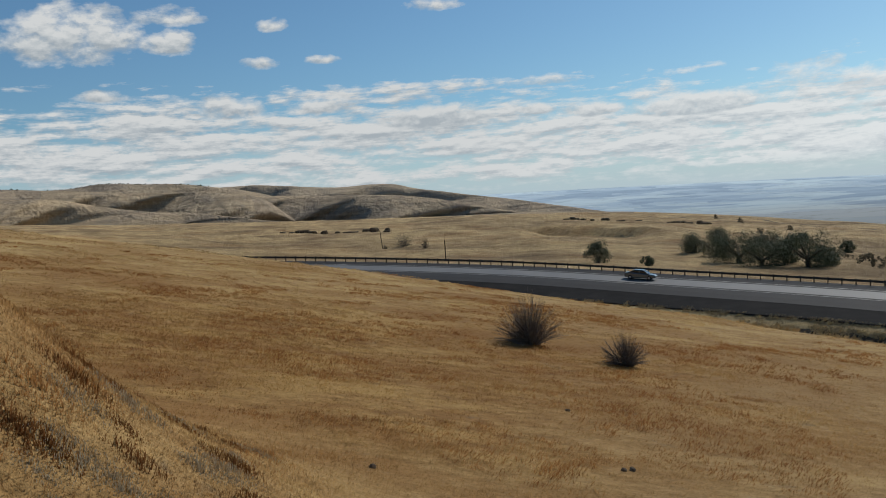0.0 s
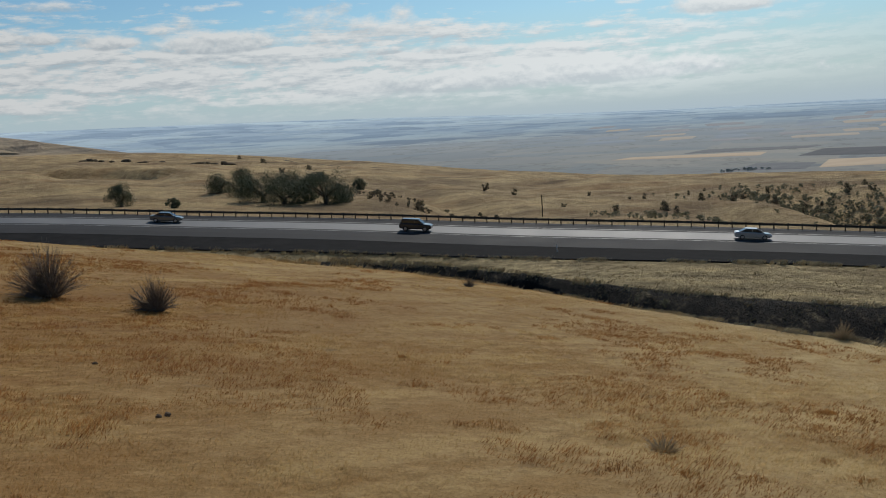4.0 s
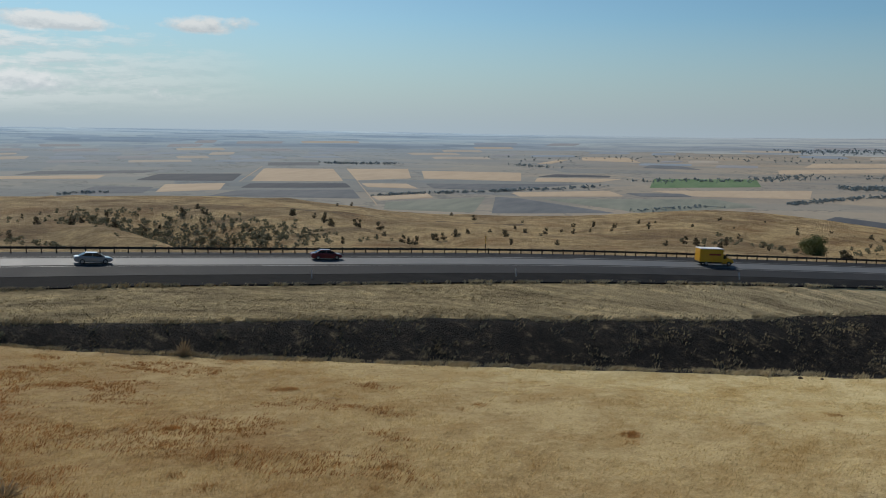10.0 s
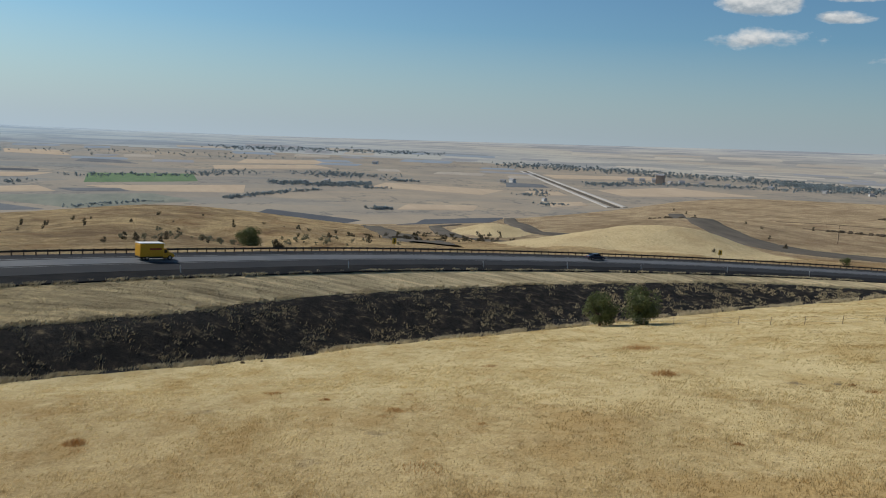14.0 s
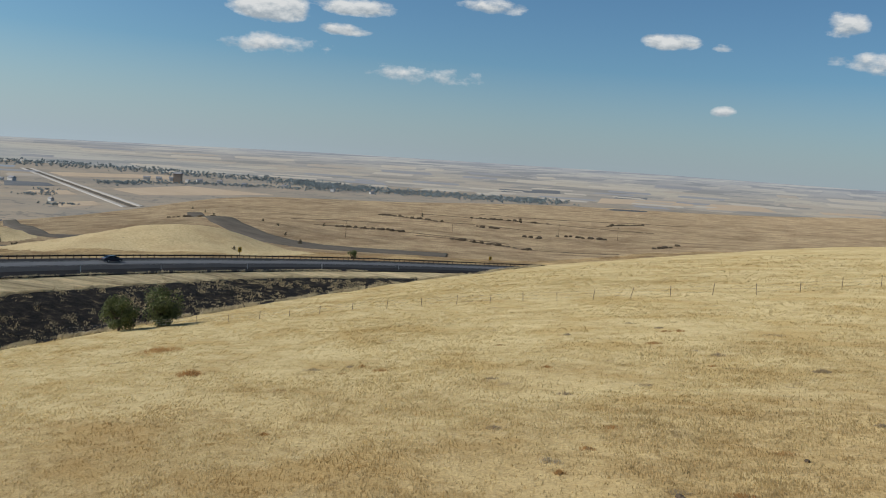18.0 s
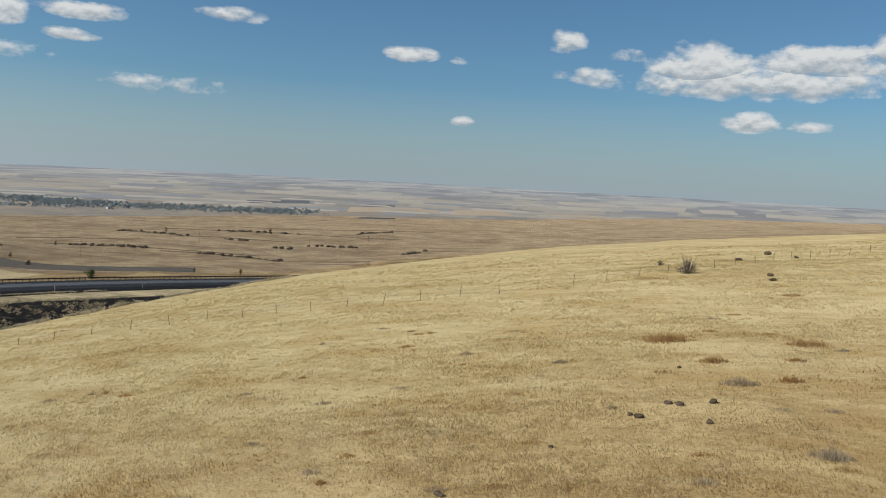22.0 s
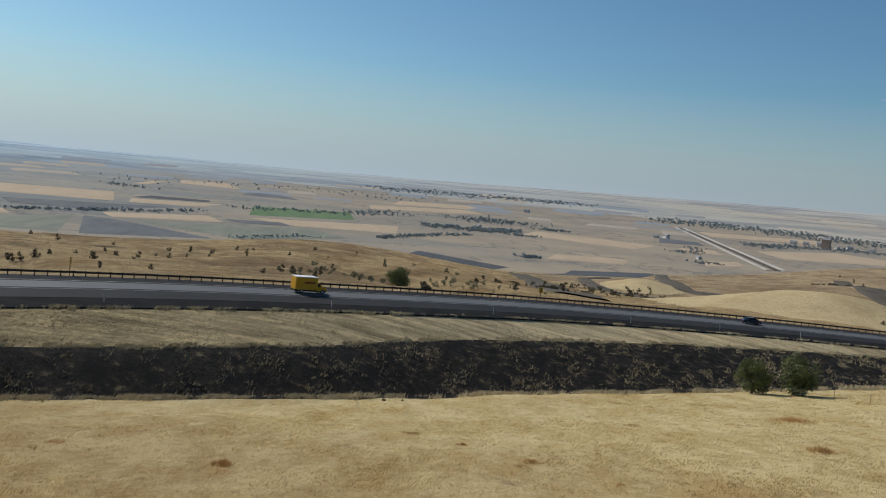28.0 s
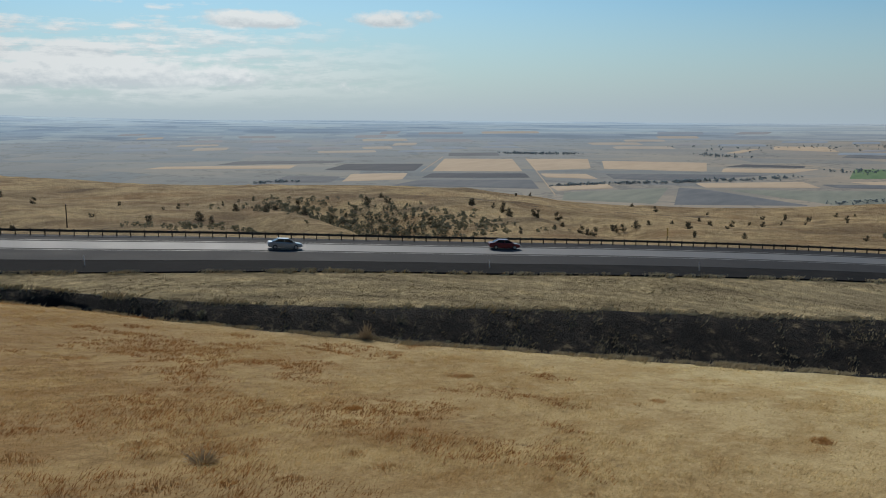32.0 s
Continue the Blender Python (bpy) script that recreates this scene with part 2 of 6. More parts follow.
def grass_colour(t, lo, mid, hi, rust, rust_amount, soil=(0.16, 0.12, 0.08), straw=None, broken=0.0, drawn=False):
    """Dry grass: broad drifts of russet and straw, tufts and fine stalk grain. Gives the colour and two heights."""
    drift = spot(t, 0.055, 5, 0.6, (1, 1, 1), 20)
    tuft = spot(t, 0.9, 7, 0.68, (1, 1.6, 1), 35)
    fine = spot(t, 6.0, 4, 0.7)
    c = ramp(t, tuft, [(0.32, lo), (0.5, mid), (0.68, hi)])
    if straw:
        # the slope turns from russet cheatgrass to pale straw towards the south
        g = t.nodes.new("ShaderNodeNewGeometry")
        d = t.nodes.new("ShaderNodeVectorMath")
        d.operation = "DOT_PRODUCT"
        d.inputs[1].default_value = (0.71 / 50, -0.71 / 50, 0)
        t.links.new(g.outputs["Position"], d.inputs[0])
        s = math_node(t, "ADD", d.outputs["Value"], math_node(t, "MULTIPLY", math_node(t, "SUBTRACT", drift, 0.5), 2.0))
        ln = t.nodes.new("ShaderNodeVectorMath")
        ln.operation = "LENGTH"
        t.links.new(g.outputs["Position"], ln.inputs[0])
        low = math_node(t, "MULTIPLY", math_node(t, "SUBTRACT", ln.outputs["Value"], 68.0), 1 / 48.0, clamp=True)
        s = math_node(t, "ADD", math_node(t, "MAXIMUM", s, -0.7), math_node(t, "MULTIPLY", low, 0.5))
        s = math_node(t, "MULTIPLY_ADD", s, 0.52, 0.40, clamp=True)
        c = mix(t, s, c, ramp(t, tuft, [(0.32, straw[0]), (0.5, straw[1]), (0.68, straw[2])]))
        keep = math_node(t, "SUBTRACT", 0.9, math_node(t, "MULTIPLY", s, 0.85))
    else:
        keep = 0.75
    if straw:
        # matted ochre and bleached drifts a few metres across
        swath = spot(t, 0.17, 6, 0.62, (0.7, 1.5, 1), 40, 5.0)
        pale = ramp(t, swath, [(0.5, (0, 0, 0)), (0.6, (1, 1, 1))])
        deep = ramp(t, swath, [(0.38, (1, 1, 1)), (0.49, (0, 0, 0))])
        c = mix(t, math_node(t, "MULTIPLY", pale, 0.65), c, mix(t, s, (0.38, 0.24, 0.085), (0.65, 0.535, 0.295)))
        c = mix(t, math_node(t, "MULTIPLY", deep, 0.65), c, mix(t, s, (0.23, 0.115, 0.04), (0.47, 0.335, 0.14)))
    r = ramp(t, drift, [(0.5 - rust_amount, (0, 0, 0)), (0.72 - rust_amount, (1, 1, 1))])
    c = mix(t, math_node(t, "MULTIPLY", r, keep), c, rust)
    g = ramp(t, fine, [(0.34, (0.76, 0.74, 0.71)), (0.5, (0.98, 0.97, 0.95)), (0.64, (1.14, 1.13, 1.1))])
    c = mix(t, 0.8, c, g, "MULTIPLY")
    if broken:
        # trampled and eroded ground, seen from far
        coarse = spot(t, 0.11, 7, 0.72, (1, 1, 1), 15, 20.0)
        c = mix(t, broken, c, ramp(t, coarse, [(0.36, (0.45, 0.40, 0.36)), (0.52, (0.98, 0.96, 0.94)), (0.66, (1.2, 1.16, 1.1))]), "MULTIPLY")
        # worn brown ground between the grass, in drawn-out patches
        worn = ramp(t, spot(t, 0.021, 7, 0.68, (1, 1, 1), 15, 70.0), [(0.47, (0, 0, 0)), (0.62, (1, 1, 1))])
        c = mix(t, math_node(t, "MULTIPLY", worn, broken), c, (0.19, 0.125, 0.07))
        # long dark streaks, partly the shade of terraces put into the colour
        line = ramp(t, spot(t, 0.03, 5, 0.6, (0.25, 1.6, 1), 24, 12.0), [(0.6, (0, 0, 0)), (0.68, (1, 1, 1))])
        c = mix(t, math_node(t, "MULTIPLY", line, broken * 0.8), c, (0.13, 0.09, 0.055))
    if drawn:
        # mown and driven over along the road: streaks a dozen metres long, bleached or worn to the soil
        g = t.nodes.new("ShaderNodeNewGeometry")
        xyz = t.nodes.new("ShaderNodeSeparateXYZ")
        t.links.new(g.outputs["Position"], xyz.inputs[0])
        ln = t.nodes.new("ShaderNodeVectorMath")
        ln.operation = "LENGTH"
        t.links.new(g.outputs["Position"], ln.inputs[0])
        cb = t.nodes.new("ShaderNodeCombineXYZ")
        t.links.new(math_node(t, "MULTIPLY", math_node(t, "ARCTAN2", xyz.outputs[0], xyz.outputs[1]), 11.0), cb.inputs[0])
        t.links.new(math_node(t, "MULTIPLY", ln.outputs["Value"], 0.42), cb.inputs[1])
        # paler straw mixed in towards the south
        to_south = math_node(t, "MULTIPLY_ADD", xyz.outputs[1], -1 / 70.0, 0.55, clamp=True)
        c = mix(t, math_node(t, "MULTIPLY", to_south, 0.7), c, (0.66, 0.54, 0.335))
        n = node(t, "ShaderNodeTexNoise", Scale=1.0, Detail=6.0, Roughness=0.66)
        t.links.new(cb.outputs[0], n.inputs["Vector"])
        c = mix(t, 0.9, c, ramp(t, n.outputs["Fac"], [(0.34, (0.42, 0.40, 0.38)), (0.46, (0.8, 0.79, 0.77)), (0.54, (1.0, 1.0, 0.98)), (0.66, (1.45, 1.4, 1.32))]), "MULTIPLY")
    bare = ramp(t, spot(t, 0.33, 5, 0.7, shift=31.0), [(0.63, (0, 0, 0)), (0.74, (1, 1, 1))])
    c = mix(t, math_node(t, "MULTIPLY", bare, 0.55), c, soil)
    return c, tuft, fine


def dry_grass(name, *colours, depth=0.25, thin=0.0, **more):
    m, t, b = material(name, 0.95, 0.08)
    c, tuft, fine = grass_colour(t, *colours, **more)
    t.links.new(c, b.inputs["Base Color"])
    bump(t, b, math_node(t, "ADD", tuft, math_node(t, "MULTIPLY", fine, 0.35)), 1.0, depth)
    if thin:
        # thin stalks let part of the light through
        s, j = t.nodes.new("ShaderNodeBsdfTranslucent"), t.nodes.new("ShaderNodeMixShader")
        j.inputs[0].default_value = thin
        t.links.new(c, s.inputs[0])
        t.links.new(b.outputs[0], j.inputs[1])
        t.links.new(s.outputs[0], j.inputs[2])
        t.links.new(j.outputs[0], t.nodes["Material Output"].inputs[0])
    return m


RUSSET = (0.17, 0.09, 0.032), (0.27, 0.152, 0.053), (0.37, 0.23, 0.088)
STRAW = (0.43, 0.325, 0.155), (0.52, 0.41, 0.205), (0.60, 0.49, 0.28)
BLEACHED = (0.61, 0.48, 0.25), (0.73, 0.605, 0.335), (0.825, 0.71, 0.44)
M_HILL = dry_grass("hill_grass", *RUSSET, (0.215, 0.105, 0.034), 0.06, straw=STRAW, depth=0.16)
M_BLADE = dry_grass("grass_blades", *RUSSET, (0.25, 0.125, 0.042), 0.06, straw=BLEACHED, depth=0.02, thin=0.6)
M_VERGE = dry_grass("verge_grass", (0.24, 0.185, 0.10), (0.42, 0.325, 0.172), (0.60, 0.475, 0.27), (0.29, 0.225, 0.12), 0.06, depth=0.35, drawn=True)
M_RANGE = dry_grass("range_grass", (0.40, 0.28, 0.14), (0.58, 0.43, 0.225), (0.70, 0.54, 0.305), (0.36, 0.21, 0.095), 0.03, depth=1.1, broken=0.68)
M_FOOT = dry_grass("foothill_grass", (0.42, 0.31, 0.19), (0.56, 0.43, 0.265), (0.66, 0.525, 0.335), (0.36, 0.245, 0.15), 0.04, depth=1.4, broken=0.5)
M_KNOLL = dry_grass("knoll_grass", (0.48, 0.37, 0.20), (0.62, 0.49, 0.275), (0.70, 0.575, 0.345), (0.44, 0.31, 0.17), 0.0, depth=0.4)



def bank_material():
    m, t, b = material("shaded_bank_earth", 0.95, 0.1)
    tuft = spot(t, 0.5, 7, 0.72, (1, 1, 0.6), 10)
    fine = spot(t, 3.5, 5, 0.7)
    # the bank's shade is painted into this near-black earth
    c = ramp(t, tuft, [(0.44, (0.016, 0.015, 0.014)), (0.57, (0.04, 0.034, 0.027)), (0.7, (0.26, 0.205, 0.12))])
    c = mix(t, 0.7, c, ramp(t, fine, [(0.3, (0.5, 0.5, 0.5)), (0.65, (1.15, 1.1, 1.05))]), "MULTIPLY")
    t.links.new(c, b.inputs["Base Color"])
    bump(t, b, math_node(t, "ADD", tuft, fine), 1.0, 0.5)
    return m


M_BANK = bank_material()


def plain_floor():
    """The valley floor: a patchwork of stubble, fallow and bare soil, with far haze painted in."""
    m, t, b = material("valley_floor", 0.9, 0.05)
    g = t.nodes.new("ShaderNodeNewGeometry")
    mp = t.nodes.new("ShaderNodeMapping")
    mp.inputs["Rotation"].default_value = (0, 0, radians(-24))
    mp.inputs["Scale"].default_value = (1.0, 0.62, 1.0)
    t.links.new(g.outputs["Position"], mp.inputs[0])
    # two sizes of holding: broad farms cut up into strips
    tones = []
    for size, strip_ in ((0.0062, 1.0), (0.017, 0.5)):
        w = node(t, "ShaderNodeTexVoronoi", Scale=size, Randomness=0.75)
        w.distance = "CHEBYCHEV"
        mp2 = t.nodes.new("ShaderNodeMapping")
        mp2.inputs["Scale"].default_value = (1.0, strip_, 1.0)
        t.links.new(mp.outputs[0], mp2.inputs[0])
        t.links.new(mp2.outputs[0], w.inputs["Vector"])
        cell = t.nodes.new("ShaderNodeSeparateColor")
        t.links.new(w.outputs["Color"], cell.inputs[0])
        tones.append(ramp(t, cell.outputs[0], [(0.0, (0.31, 0.26, 0.205)), (0.22, (0.225, 0.225, 0.21)), (0.42, (0.36, 0.295, 0.22)), (0.6, (0.19, 0.20, 0.20)), (0.74, (0.40, 0.325, 0.235)), (0.9, (0.145, 0.155, 0.16))], "CONSTANT"))
    c = mix(t, 0.42, tones[0], tones[1])
    soft_ = spot(t, 0.007, 6, 0.65, (1, 1, 1), -10, 50)
    c = mix(t, 0.3, c, ramp(t, soft_, [(0.35, (0.19, 0.20, 0.195)), (0.62, (0.33, 0.285, 0.22))]))
    c = mix(t, 0.5, c, ramp(t, spot(t, 0.05, 5, 0.7, (1, 3, 1), -24, 8), [(0.35, (0.85, 0.85, 0.86)), (0.65, (1.12, 1.11, 1.08))]), "MULTIPLY")
    # tan country to the south, a web of thin dark draws and hedge lines over all of it
    d = t.nodes.new("ShaderNodeVectorMath")
    d.operation = "DOT_PRODUCT"
    d.inputs[1].default_value = (0.10 / 500, -0.99 / 500, 0)
    t.links.new(g.outputs["Position"], d.inputs[0])
    tan = ramp(t, spot(t, 0.012, 7, 0.7, (1, 1, 1), 12, 9), [(0.3, (0.20, 0.18, 0.155)), (0.5, (0.295, 0.25, 0.195)), (0.7, (0.385, 0.315, 0.225))])
    c = mix(t, math_node(t, "MULTIPLY", math_node(t, "MULTIPLY_ADD", d.outputs["Value"], 0.9, 0.35, clamp=True), 0.62), c, tan)
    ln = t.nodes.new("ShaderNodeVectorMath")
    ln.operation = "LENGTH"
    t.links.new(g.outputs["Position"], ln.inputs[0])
    # blue haze painted into the floor, northwards and growing with distance
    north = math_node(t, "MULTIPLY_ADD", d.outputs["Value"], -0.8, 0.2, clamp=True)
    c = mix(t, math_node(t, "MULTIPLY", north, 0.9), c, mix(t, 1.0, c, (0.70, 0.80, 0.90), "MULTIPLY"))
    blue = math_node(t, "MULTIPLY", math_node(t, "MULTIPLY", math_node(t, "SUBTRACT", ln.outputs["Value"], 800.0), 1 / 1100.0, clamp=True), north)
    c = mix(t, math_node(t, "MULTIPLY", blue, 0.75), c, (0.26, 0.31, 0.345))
    draw = ramp(t, spot(t, 0.0055, 6, 0.62, (1, 1, 1), 0, 77), [(0.49, (0, 0, 0)), (0.499, (1, 1, 1)), (0.503, (1, 1, 1)), (0.512, (0, 0, 0))])
    c = mix(t, math_node(t, "MULTIPLY", draw, 0.6), c, (0.12, 0.125, 0.12))
    t.links.new(c, b.inputs["Base Color"])
    return m


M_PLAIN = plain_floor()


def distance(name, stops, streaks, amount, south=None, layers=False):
    """Country so far off that it shows as pale bands of blue-grey and straw, its haze painted in by distance."""
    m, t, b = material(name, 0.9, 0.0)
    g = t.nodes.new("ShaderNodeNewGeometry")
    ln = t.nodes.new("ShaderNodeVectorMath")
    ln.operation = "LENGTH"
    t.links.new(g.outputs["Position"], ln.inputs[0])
    # haze put into the base colour: the stops run paler with distance
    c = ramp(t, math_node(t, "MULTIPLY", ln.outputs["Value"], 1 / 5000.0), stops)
    # sunlit tan southwards against backlit blue, both put into the colour
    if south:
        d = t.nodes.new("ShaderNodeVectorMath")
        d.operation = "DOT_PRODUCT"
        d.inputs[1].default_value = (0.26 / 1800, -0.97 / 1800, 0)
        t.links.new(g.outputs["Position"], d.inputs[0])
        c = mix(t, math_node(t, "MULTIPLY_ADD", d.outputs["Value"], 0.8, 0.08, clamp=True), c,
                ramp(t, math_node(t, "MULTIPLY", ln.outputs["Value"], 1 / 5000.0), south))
    n = spot(t, 0.0045, 6, 0.65, (1, 1, 1), 30)
    v = None
    for size, turn in ((0.0034, -28), (0.0085, -28)):
        w = node(t, "ShaderNodeTexVoronoi", Scale=size, Randomness=0.85)
        w.distance = "CHEBYCHEV"
        mp = t.nodes.new("ShaderNodeMapping")
        mp.inputs["Rotation"].default_value = (0, 0, radians(turn))
        mp.inputs["Scale"].default_value = (1.0, 0.7, 1.0)
        t.links.new(g.outputs["Position"], mp.inputs[0])
        t.links.new(mp.outputs[0], w.inputs["Vector"])
        v = w.outputs["Color"] if v is None else mix(t, 0.5, v, w.outputs["Color"])
    v = ramp(t, math_node(t, "ADD", math_node(t, "MULTIPLY", v, 0.75), math_node(t, "MULTIPLY", n, 0.25)), streaks)
    c = mix(t, amount, c, v, "MULTIPLY")
    if layers:
        # ledges of rock run level round the hills, random darker patches among them
        band = ramp(t, spot(t, 1.0, 4, 0.6, (0.006, 0.006, 0.22), 0, 3), [(0.42, (0.62, 0.6, 0.6)), (0.55, (1.12, 1.1, 1.06))])
        c = mix(t, 0.45, c, band, "MULTIPLY")
        fold = spot(t, 0.02, 7, 0.7, (1, 1, 1), 10, 40)
        c = mix(t, math_node(t, "MULTIPLY", ramp(t, fold, [(0.5, (0, 0, 0)), (0.64, (1, 1, 1))]), 0.4), c, (0.15, 0.14, 0.135))
        bump(t, b, math_node(t, "ADD", fold, spot(t, 0.07, 5, 0.7)), 1.0, 7.0)
    else:
        draw = ramp(t, spot(t, 0.0028, 6, 0.62, (1, 1, 1), 0, 77), [(0.48, (0, 0, 0)), (0.5, (1, 1, 1)), (0.52, (0, 0, 0))])
        c = mix(t, math_node(t, "MULTIPLY", draw, 0.3), c, (0.17, 0.20, 0.225))
    t.links.new(c, b.inputs["Base Color"])
    return m


M_FAR = distance("hazy_country", [(0.38, (0.30, 0.345, 0.375)), (0.5, (0.315, 0.395, 0.46)), (0.8, (0.41, 0.51, 0.59)), (0.97, (0.47, 0.58, 0.66))],
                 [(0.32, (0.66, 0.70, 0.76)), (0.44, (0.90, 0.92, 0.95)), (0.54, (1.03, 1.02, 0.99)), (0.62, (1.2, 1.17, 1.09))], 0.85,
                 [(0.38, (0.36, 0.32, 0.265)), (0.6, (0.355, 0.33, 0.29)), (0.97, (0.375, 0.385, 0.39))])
# the hills turn greyer with distance, a haze painted into their colour
M_FARHILL = distance("hazy_hills", [(0.16, (0.40, 0.315, 0.21)), (0.5, (0.34, 0.29, 0.225)), (0.9, (0.32, 0.32, 0.32))],
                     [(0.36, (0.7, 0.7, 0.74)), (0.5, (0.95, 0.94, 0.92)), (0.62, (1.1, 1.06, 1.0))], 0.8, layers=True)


def asphalt(name, lo, hi, rough, spec=0.06):
    m, t, b = material(name, rough, spec)
    wear = spot(t, 0.25, 6, 0.6, (1, 1, 1))
    grain = spot(t, 9.0, 4, 0.7)
    c = ramp(t, wear, [(0.35, lo), (0.65, hi)])
    c = mix(t, 0.5, c, ramp(t, grain, [(0.3, (0.75,) * 3), (0.7, (1.2,) * 3)]), "MULTIPLY")
    t.links.new(c, b.inputs["Base Color"])
    t.links.new(ramp(t, wear, [(0.3, (rough - 0.06,) * 3), (0.7, (rough + 0.08,) * 3)]), b.inputs["Roughness"])
    bump(t, b, grain, 0.3, 0.02)
    return m


M_ASPHALT = asphalt("asphalt_dark", (0.024, 0.025, 0.027), (0.038, 0.038, 0.04), 0.8, 0.06)
# worn asphalt, its base made paler to carry the lane's sheen as well
M_LANE = asphalt("asphalt_worn", (0.085, 0.088, 0.092), (0.125, 0.128, 0.13), 0.66, 0.2)
M_GRAVEL = asphalt("shoulder_gravel", (0.014, 0.014, 0.015), (0.03, 0.029, 0.028), 0.92, 0.03)
M_PAINT = plain_material("road_paint", (0.27, 0.27, 0.265), 0.6, 0.4, 0.0, 0.4, 0.5)
M_STEEL = plain_material("rail_steel", (0.05, 0.043, 0.036), 0.75, 0.3, 0.0, 0.3, 2.0)
M_WOOD = plain_material("post_wood", (0.06, 0.045, 0.032), 0.9, 0.2, 0.0, 0.3, 4.0)

# ---- the lie of the land ----


def table(rows, col=1):
    """A smooth curve over the compass from (degrees, value...) rows."""
    xs = np.array([r[0] for r in rows], float)
    ys = np.array([r[col] for r in rows], float)
    slope = np.gradient(ys, xs)

    def curve(a):
        a = np.clip(np.asarray(a, float), xs[0], xs[-1])
        i = np.clip(np.searchsorted(xs, a) - 1, 0, len(xs) - 2)
        h = xs[i + 1] - xs[i]
        u = (a - xs[i]) / h
        return ((1 + 2 * u) * (1 - u) ** 2 * ys[i] + u * (1 - u) ** 2 * h * slope[i]
                + u * u * (3 - 2 * u) * ys[i + 1] + u * u * (u - 1) * h * slope[i + 1])
    return curve


# the guardrail: degrees clockwise round the lookout, metres out, rail top below the eye
RAIL = [(-60, 262, 4.0), (-40, 214, -0.5), (-25, 184, -4.0), (-15, 171, -6.3), (-5, 160, -8.4), (5, 152, -10.6), (15, 146, -13.1),
        (25, 141, -15.1), (35, 136.5, -16.8), (45, 134.5, -18.0), (60, 140, -20.2), (70, 146, -21.2), (80, 155, -22.3),
        (90, 168, -23.7), (100, 186, -25.2), (110, 207, -26.9), (120, 232, -28.6), (130, 264, -30.8), (140, 302, -33.3),
        (150, 355, -36), (160, 430, -40)]
RAIL_UP = 0.68
rail_r, rail_z = table(RAIL, 1), table(RAIL, 2)
# cross fall of the carriageway and of its shoulder
fall = table([(-60, 0.05), (26, 0.05), (65, 0.032), (103, 0.015), (125, 0.0), (160, 0.0)])
shoulder_fall = table([(-60, 0.12), (26, 0.12), (44, 0.06), (65, 0.05), (103, 0.02), (160, 0.0)])
ROAD_W, SHOULDER_W = 15.0, 22.0
# top of the gully's far bank: degrees round, metres out, degrees below level
TOP = [(-60, 230, 1.0), (-26, 158, -1.0), (-7, 136, -4.6), (4, 127, -6.2), (14, 120, -8.0), (20, 118, -8.66), (26, 115, -9.3), (33.6, 109, -10.34), (40.8, 101, -11.54), (48, 99, -12.29),
       (56, 100, -12.66), (68, 106.5, -12.69), (79, 114, -12.49), (88.5, 125, -11.95), (96, 141, -11.03), (106.7, 163, -9.93),
       (117, 188, -8.94), (125, 213, -8.2), (133, 235, -7.75), (141, 270, -7.3), (160, 330, -6.6)]
top_r, top_e = table(TOP, 1), table(TOP, 2)
# brow of the near hillside, metres out
brow_r = table([(-60, 190), (-26, 152), (-17, 146), (-7, 131), (4, 122), (14.5, 115), (26, 107), (37, 94), (44, 86), (54, 80), (65, 80), (76, 82),
                (91, 88), (103, 99), (114, 112), (120, 125), (130, 150), (137, 170), (141, 185), (160, 230)])
# the rise beyond the road: degrees round, metres out, degrees above level
RIDGE = [(-60, 900, 1.4), (-26, 900, 0.69), (-17, 900, 0.05), (-6.5, 850, -0.44), (4, 800, -0.85), (11, 750, -1.25), (18, 700, -1.9), (26, 600, -2.85),
         (34, 520, -3.9), (42, 450, -4.55), (48, 420, -4.72), (54, 400, -4.8), (61, 400, -5.15), (68, 420, -5.9), (79, 450, -5.95),
         (88, 500, -5.35), (99, 520, -6.15), (105, 450, -6.7), (113, 430, -6.9), (122, 430, -6.65), (133, 430, -6.25), (141, 440, -6.0),
         (150, 520, -4.7), (165, 650, -3.0), (180, 750, -1.3), (215, 900, 1.0)]
ridge_r, ridge_e = table(RIDGE, 1), table(RIDGE, 2)
# where the slopes run out on the valley floor
FOOT = [(-60, 4200), (-26, 4200), (0, 3600), (10, 2600), (18, 1700), (26, 1000), (40, 640), (60, 560), (90, 640), (105, 690), (117, 930), (122, 1160),
        (133, 1340), (144, 1630), (153, 1800), (168, 2830), (180, 3400), (215, 4200)]
foot_r = table(FOOT, 1)
# the skyline, degrees above level
skyline = table([(-60, 0.6), (0, 0.55), (8, 0.42), (25, 0.0), (40, -0.55), (60, -0.75), (90, -0.9), (113, -0.45), (125, -0.15), (143, 0.1), (168, 0.15), (215, 0.2)])
FAR = 4880.0


def tan_d(e):
    return np.tan(np.radians(e))


def smooth(x):
    x = np.clip(x, 0, 1)
    return x * x * (3 - 2 * x)


